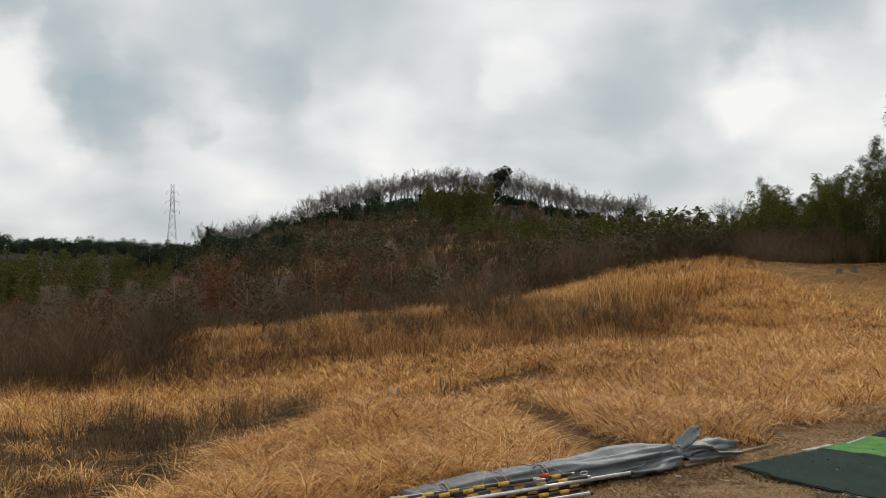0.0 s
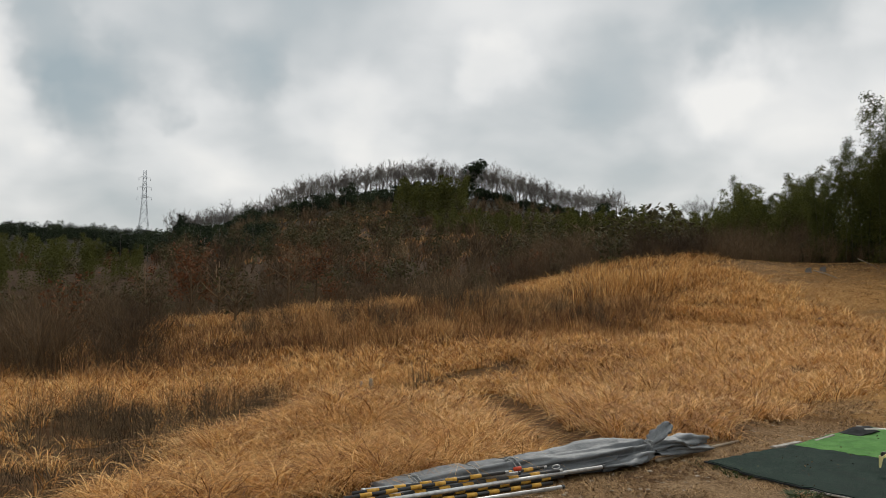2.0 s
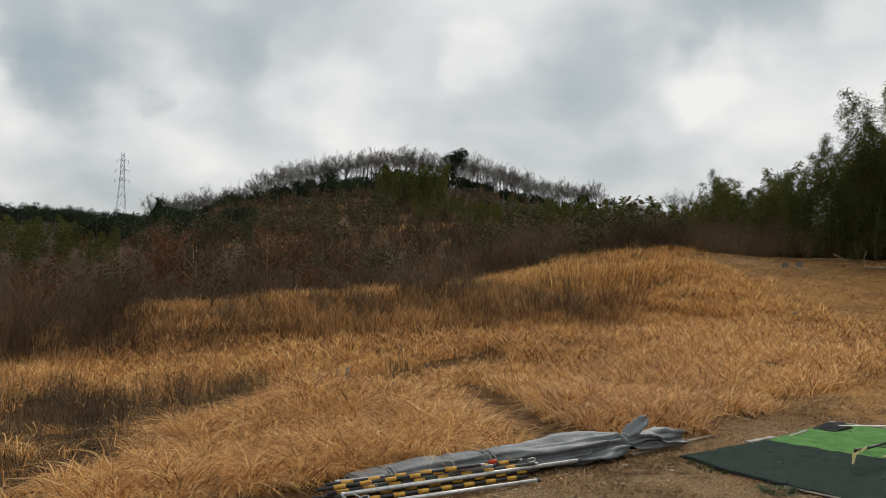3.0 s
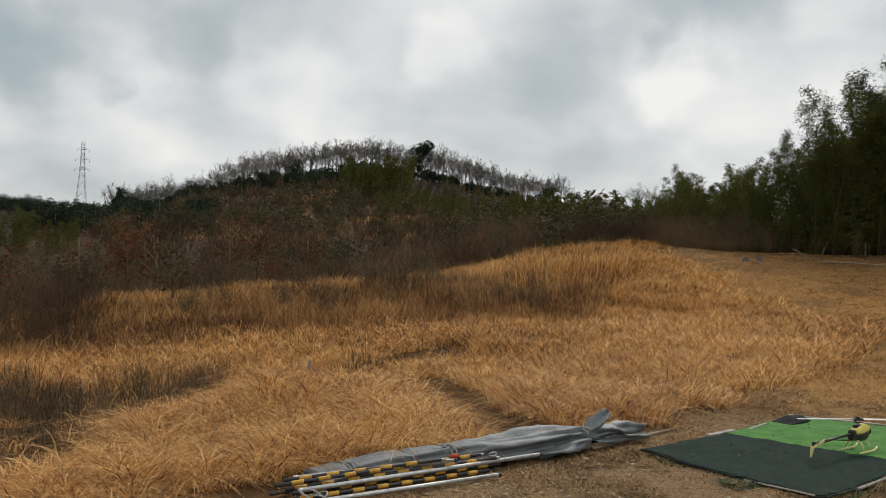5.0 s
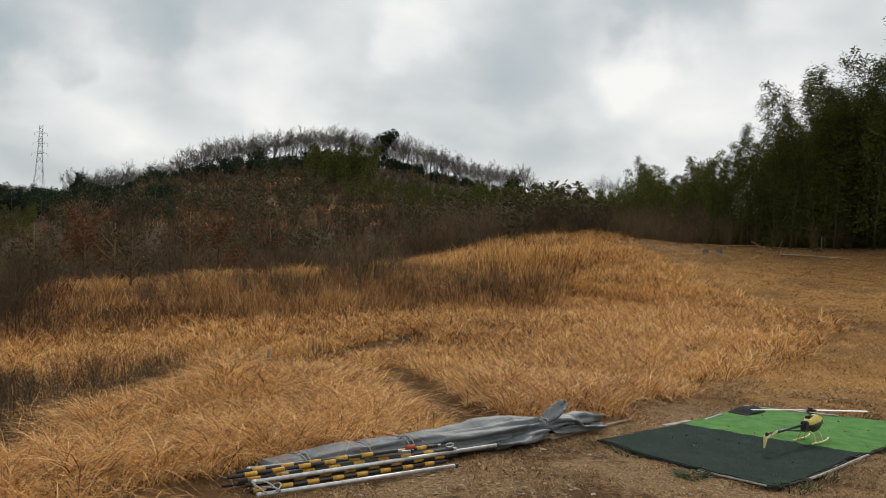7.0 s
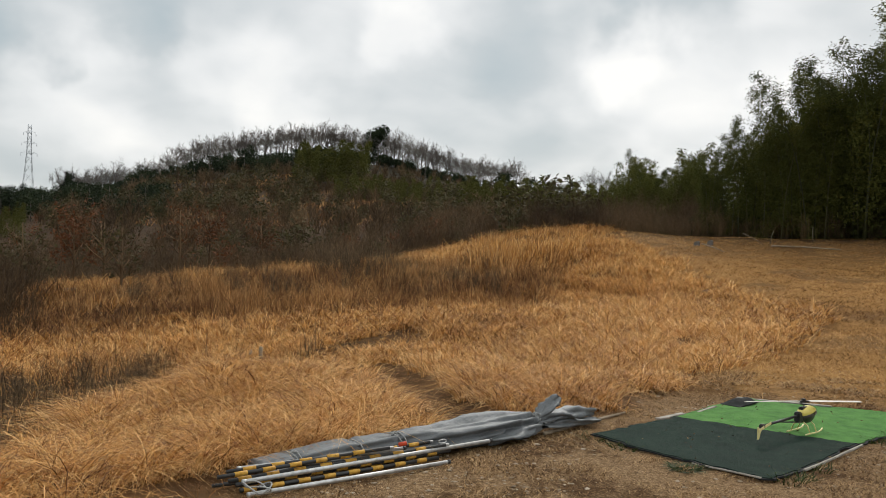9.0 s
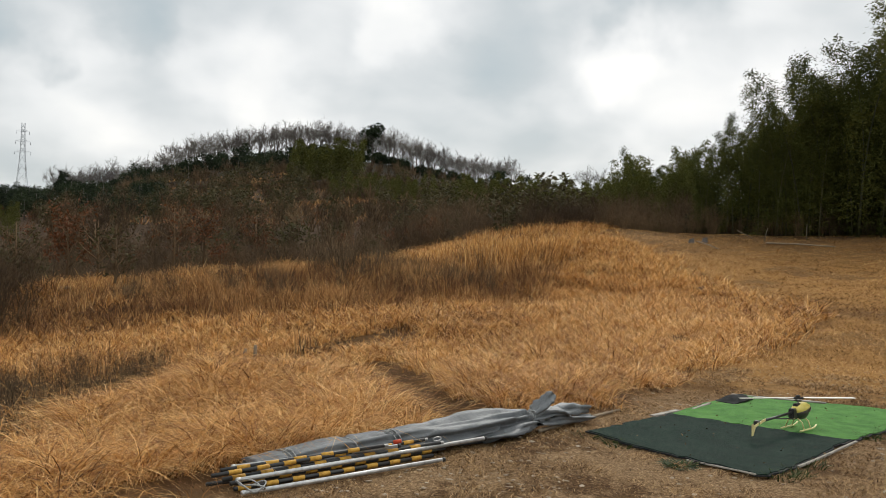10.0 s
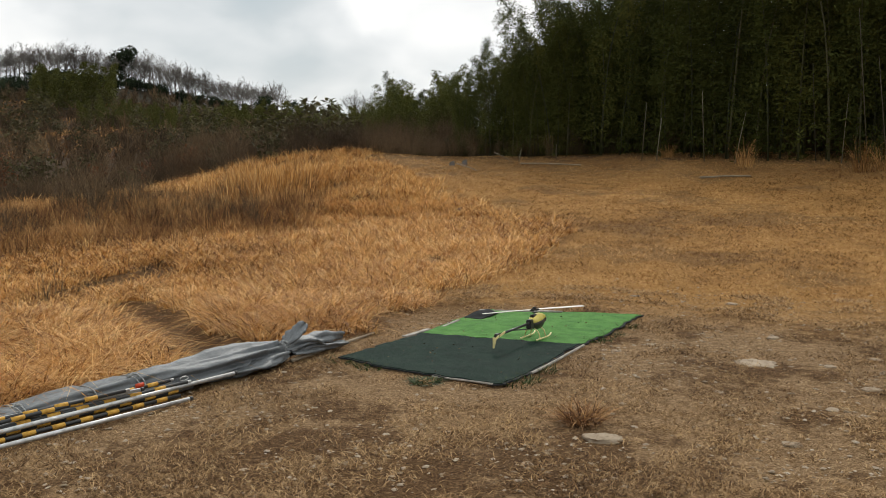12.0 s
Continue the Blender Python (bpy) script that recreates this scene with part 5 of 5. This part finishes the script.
fallen((*ground_xy(28.7, 33.5), 0.06), (*ground_xy(32.6, 33.0), 0.08), 0.026, "bleached fallen bamboo pole lying before the grove")
fallen((*ground_xy(24.6, 33.0), 0.08), (*ground_xy(26.0, 31.5), 0.03), 0.02, "grey fallen stem lying on the mown slope")
fallen((*ground_xy(40.0, 29.5), 0.05), (*ground_xy(43.0, 30.0), 0.06), 0.035, "bleached fallen bamboo pole lying before the grove")
fallen((*ground_xy(27.0, 33.8), 0.45), (*ground_xy(28.2, 33.8), 0.05), 0.014, "grey stick leaning in the undergrowth")
for az, r, h, tilt in ((28.6, 34.5, 0.5, 8), (31.0, 35, 0.6, -6), (36.4, 34.0, 2.2, 3), (37.3, 34.2, 1.6, 5), (40.2, 33.8, 2.6, -5), (42.0, 33.6, 1.9, 12), (46.6, 33.8, 3.4, -6), (48.0, 33.2, 2.4, 4), (49.4, 33.0, 5.2, -8), (50.4, 33.2, 3.6, -10)):
    x, y, z = polar(az, r)
    ob = new("dead_culm", rod_mesh("dead_culm", [(0, 0, -0.1), (0.02, 0, h * 0.5), (0.08, 0.03, h)], [0.018, 0.016, 0.010], DEAD_CULM, 7))
    ob.matrix_world = pose(x, y, z, 0, tilt, 0)
    tagged(ob, "pale dead bamboo culm standing at the grove's edge", "bamboo", "dead culms at the grove's edge")
for az, r in ((24.3, 33.0), (25.1, 33.4), (24.9, 22.5)):
    x, y, z = polar(az, r)
    bm = bmesh.new()
    bmesh.ops.create_cone(bm, cap_ends=True, segments=14, radius1=0.12, radius2=0.09, depth=0.18, matrix=pose(0, 0, 0.07))
    for v in bm.verts:
        v.co.x *= 1 + 0.18 * noise.noise(v.co * 9)
        v.co.z += 0.05 * noise.noise(v.co * 11)
    me = bpy.data.meshes.new("tree_stump")
    bm.to_mesh(me)
    bm.free()
    me.materials.append(BARK)
    ob = new("tree_stump", me)
    ob.matrix_world = pose(x, y, z)
    tagged(ob, "small dark tree stump in the mown slope", "stump", "stumps on the slope")

for x, y, h in ((-1.02, 14.8, 0.34), (-0.86, 14.9, 0.38)):
    ob = new("wooden_stake", rod_mesh("wooden_stake", [(0, 0, -0.15), (0.005, 0.004, h * 0.6), (0.012, 0.0, h)], [0.035, 0.033, 0.028], DEADWOOD, 8))
    ob.matrix_world = pose(*at_land(x, y), 2, -3, 40 * h)
    tagged(ob, "short weathered wooden stake standing in the gully", "stake", "stakes in the gully")
log_a, log_b = at_land(*ground_xy(-16.4, 26.5), 0.10), at_land(*ground_xy(-14.4, 26.0), 0.16)
tagged(new("fallen_log", rod_mesh("fallen_log", [log_a, (log_a + log_b) / 2 + Vector((0, 0, 0.03)), log_b], [0.07, 0.06, 0.04], DEADWOOD, 9)), "fallen grey tree stem lying beside the track", "log")

# ------------------------------------------------------------------ young trees in the scrub
def young_tree(az, r, high, wide, mat, label, count, trunk=0.35):
    ob = thing("young_tree", label, "tree", "", pose(*polar(az, r)))
    path = [(0, 0, -0.2), (0.04, 0.02, high * trunk), (0.02, -0.03, high * 0.95)]
    part("trunk", mesh_of("trunk", *tube(path, (0.05, 0.04, 0.012), 6), BRUSH), None, ob)
    out, twigs = [], []
    for i in range(9):
        a = 2.4 * i
        limbs(np.array((0.03, 0, high * (trunk * 0.8 + 0.5 * i / 9))), unit(np.array((math.cos(a), math.sin(a), 0.8))), wide * 0.34, 0.02, 1, out, twigs)
    part("branchwork", mesh_of("branchwork", *join(out + [twig_mesh(twigs, 0.35, 0.012)]), BRUSH), None, ob)
    if count:
        at = np.array([t[0] + t[1] * rng.uniform(0, 0.35) for t in twigs])
        at = at[rng.integers(0, len(at), count)] + rng.normal(size=(count, 3)) * 0.10
        part("leaves", mesh_of("leaves", *sprigs(at, 0.13, 0.07), mat), None, ob, "withered russet leaves" if mat is RUSSET else "")
    return ob


young_tree(-14.7, 31, 2.3, 2.0, RUSSET, "small tree full of withered russet leaves beside a track", 900)
young_tree(-8.6, 33, 2.6, 1.8, RUSSET, "young tree with a few brown leaves in the scrub", 160)
young_tree(-13.0, 28, 2.2, 2.2, BRUSH, "bare young tree leaning over a track", 0, 0.25)
young_tree(-12.0, 26, 1.9, 1.8, OLIVE, "small olive bush-like tree beside a track", 260, 0.2)
young_tree(-17.5, 27, 2.4, 1.8, OLIVE, "small evergreen sapling in the scrub", 420, 0.2)
young_tree(-6.8, 36, 2.6, 1.8, RUSSET, "young oak with clinging brown leaves in the scrub", 420)
young_tree(-22.0, 26, 2.2, 1.8, RUSSET, "young oak with clinging brown leaves in the scrub", 260)
young_tree(-3.6, 44, 3.4, 2.4, RUSSET, "young oak with clinging brown leaves in the scrub", 420)
young_tree(-5.0, 47, 3.4, 2.4, OLIVE, "olive evergreen sapling in the scrub", 420)


# ------------------------------------------------------------------ the pylon on the skyline
def pylon():
    x, y, z = polar(-17.3, 600)
    high = 1.5 + 600 * math.tan(radians(6.2)) - z
    ob = thing("electricity_pylon", "grey steel lattice electricity pylon rising behind the ridge", "pylon", m=pose(x, y, z, 0, 0, 25))
    half = lambda t: 5.6 * (1 - t) ** 2.0 + 0.95
    thick = 0.13
    for sx in (-1, 1):
        for sy in (-1, 1):
            pts = [(sx * half(t), sy * half(t), high * t) for t in np.linspace(0, 1, 9)]
            part("leg", rod_mesh("leg", pts, thick, STEEL, 4), None, ob)
    levels = [0, 0.16, 0.3, 0.42, 0.53, 0.62, 0.70, 0.77, 0.84, 0.90, 0.95, 1.0]
    for a, b in zip(levels, levels[1:]):
        ha, hb, za, zb = half(a), half(b), a * high, b * high
        for k in range(4):
            c, s = (1, 0, -1, 0)[k], (0, 1, 0, -1)[k]
            p = lambda h, zz, side: (c * h - s * h * side, s * h + c * h * side, zz)
            part("brace", rod_mesh("brace", [p(ha, za, -1), p(hb, zb, 1)], thick * 0.6, STEEL, 4), None, ob)
            part("brace", rod_mesh("brace", [p(ha, za, 1), p(hb, zb, -1)], thick * 0.6, STEEL, 4), None, ob)
    for t, reach in ((0.72, 4.6), (0.82, 4.2), (0.92, 3.6)):
        for s in (-1, 1):
            arm = part("crossarm", rod_mesh("crossarm", [(0, 0, high * t + 1.2), (s * reach, 0, high * t), (0, 0, high * t - 0.2)], 0.16, STEEL, 4), None, ob)
            part("insulator", rod_mesh("insulator", [(s * reach, 0, high * t), (s * reach, 0, high * t - 1.8)], 0.16, STEEL, 6), None, arm)


pylon()
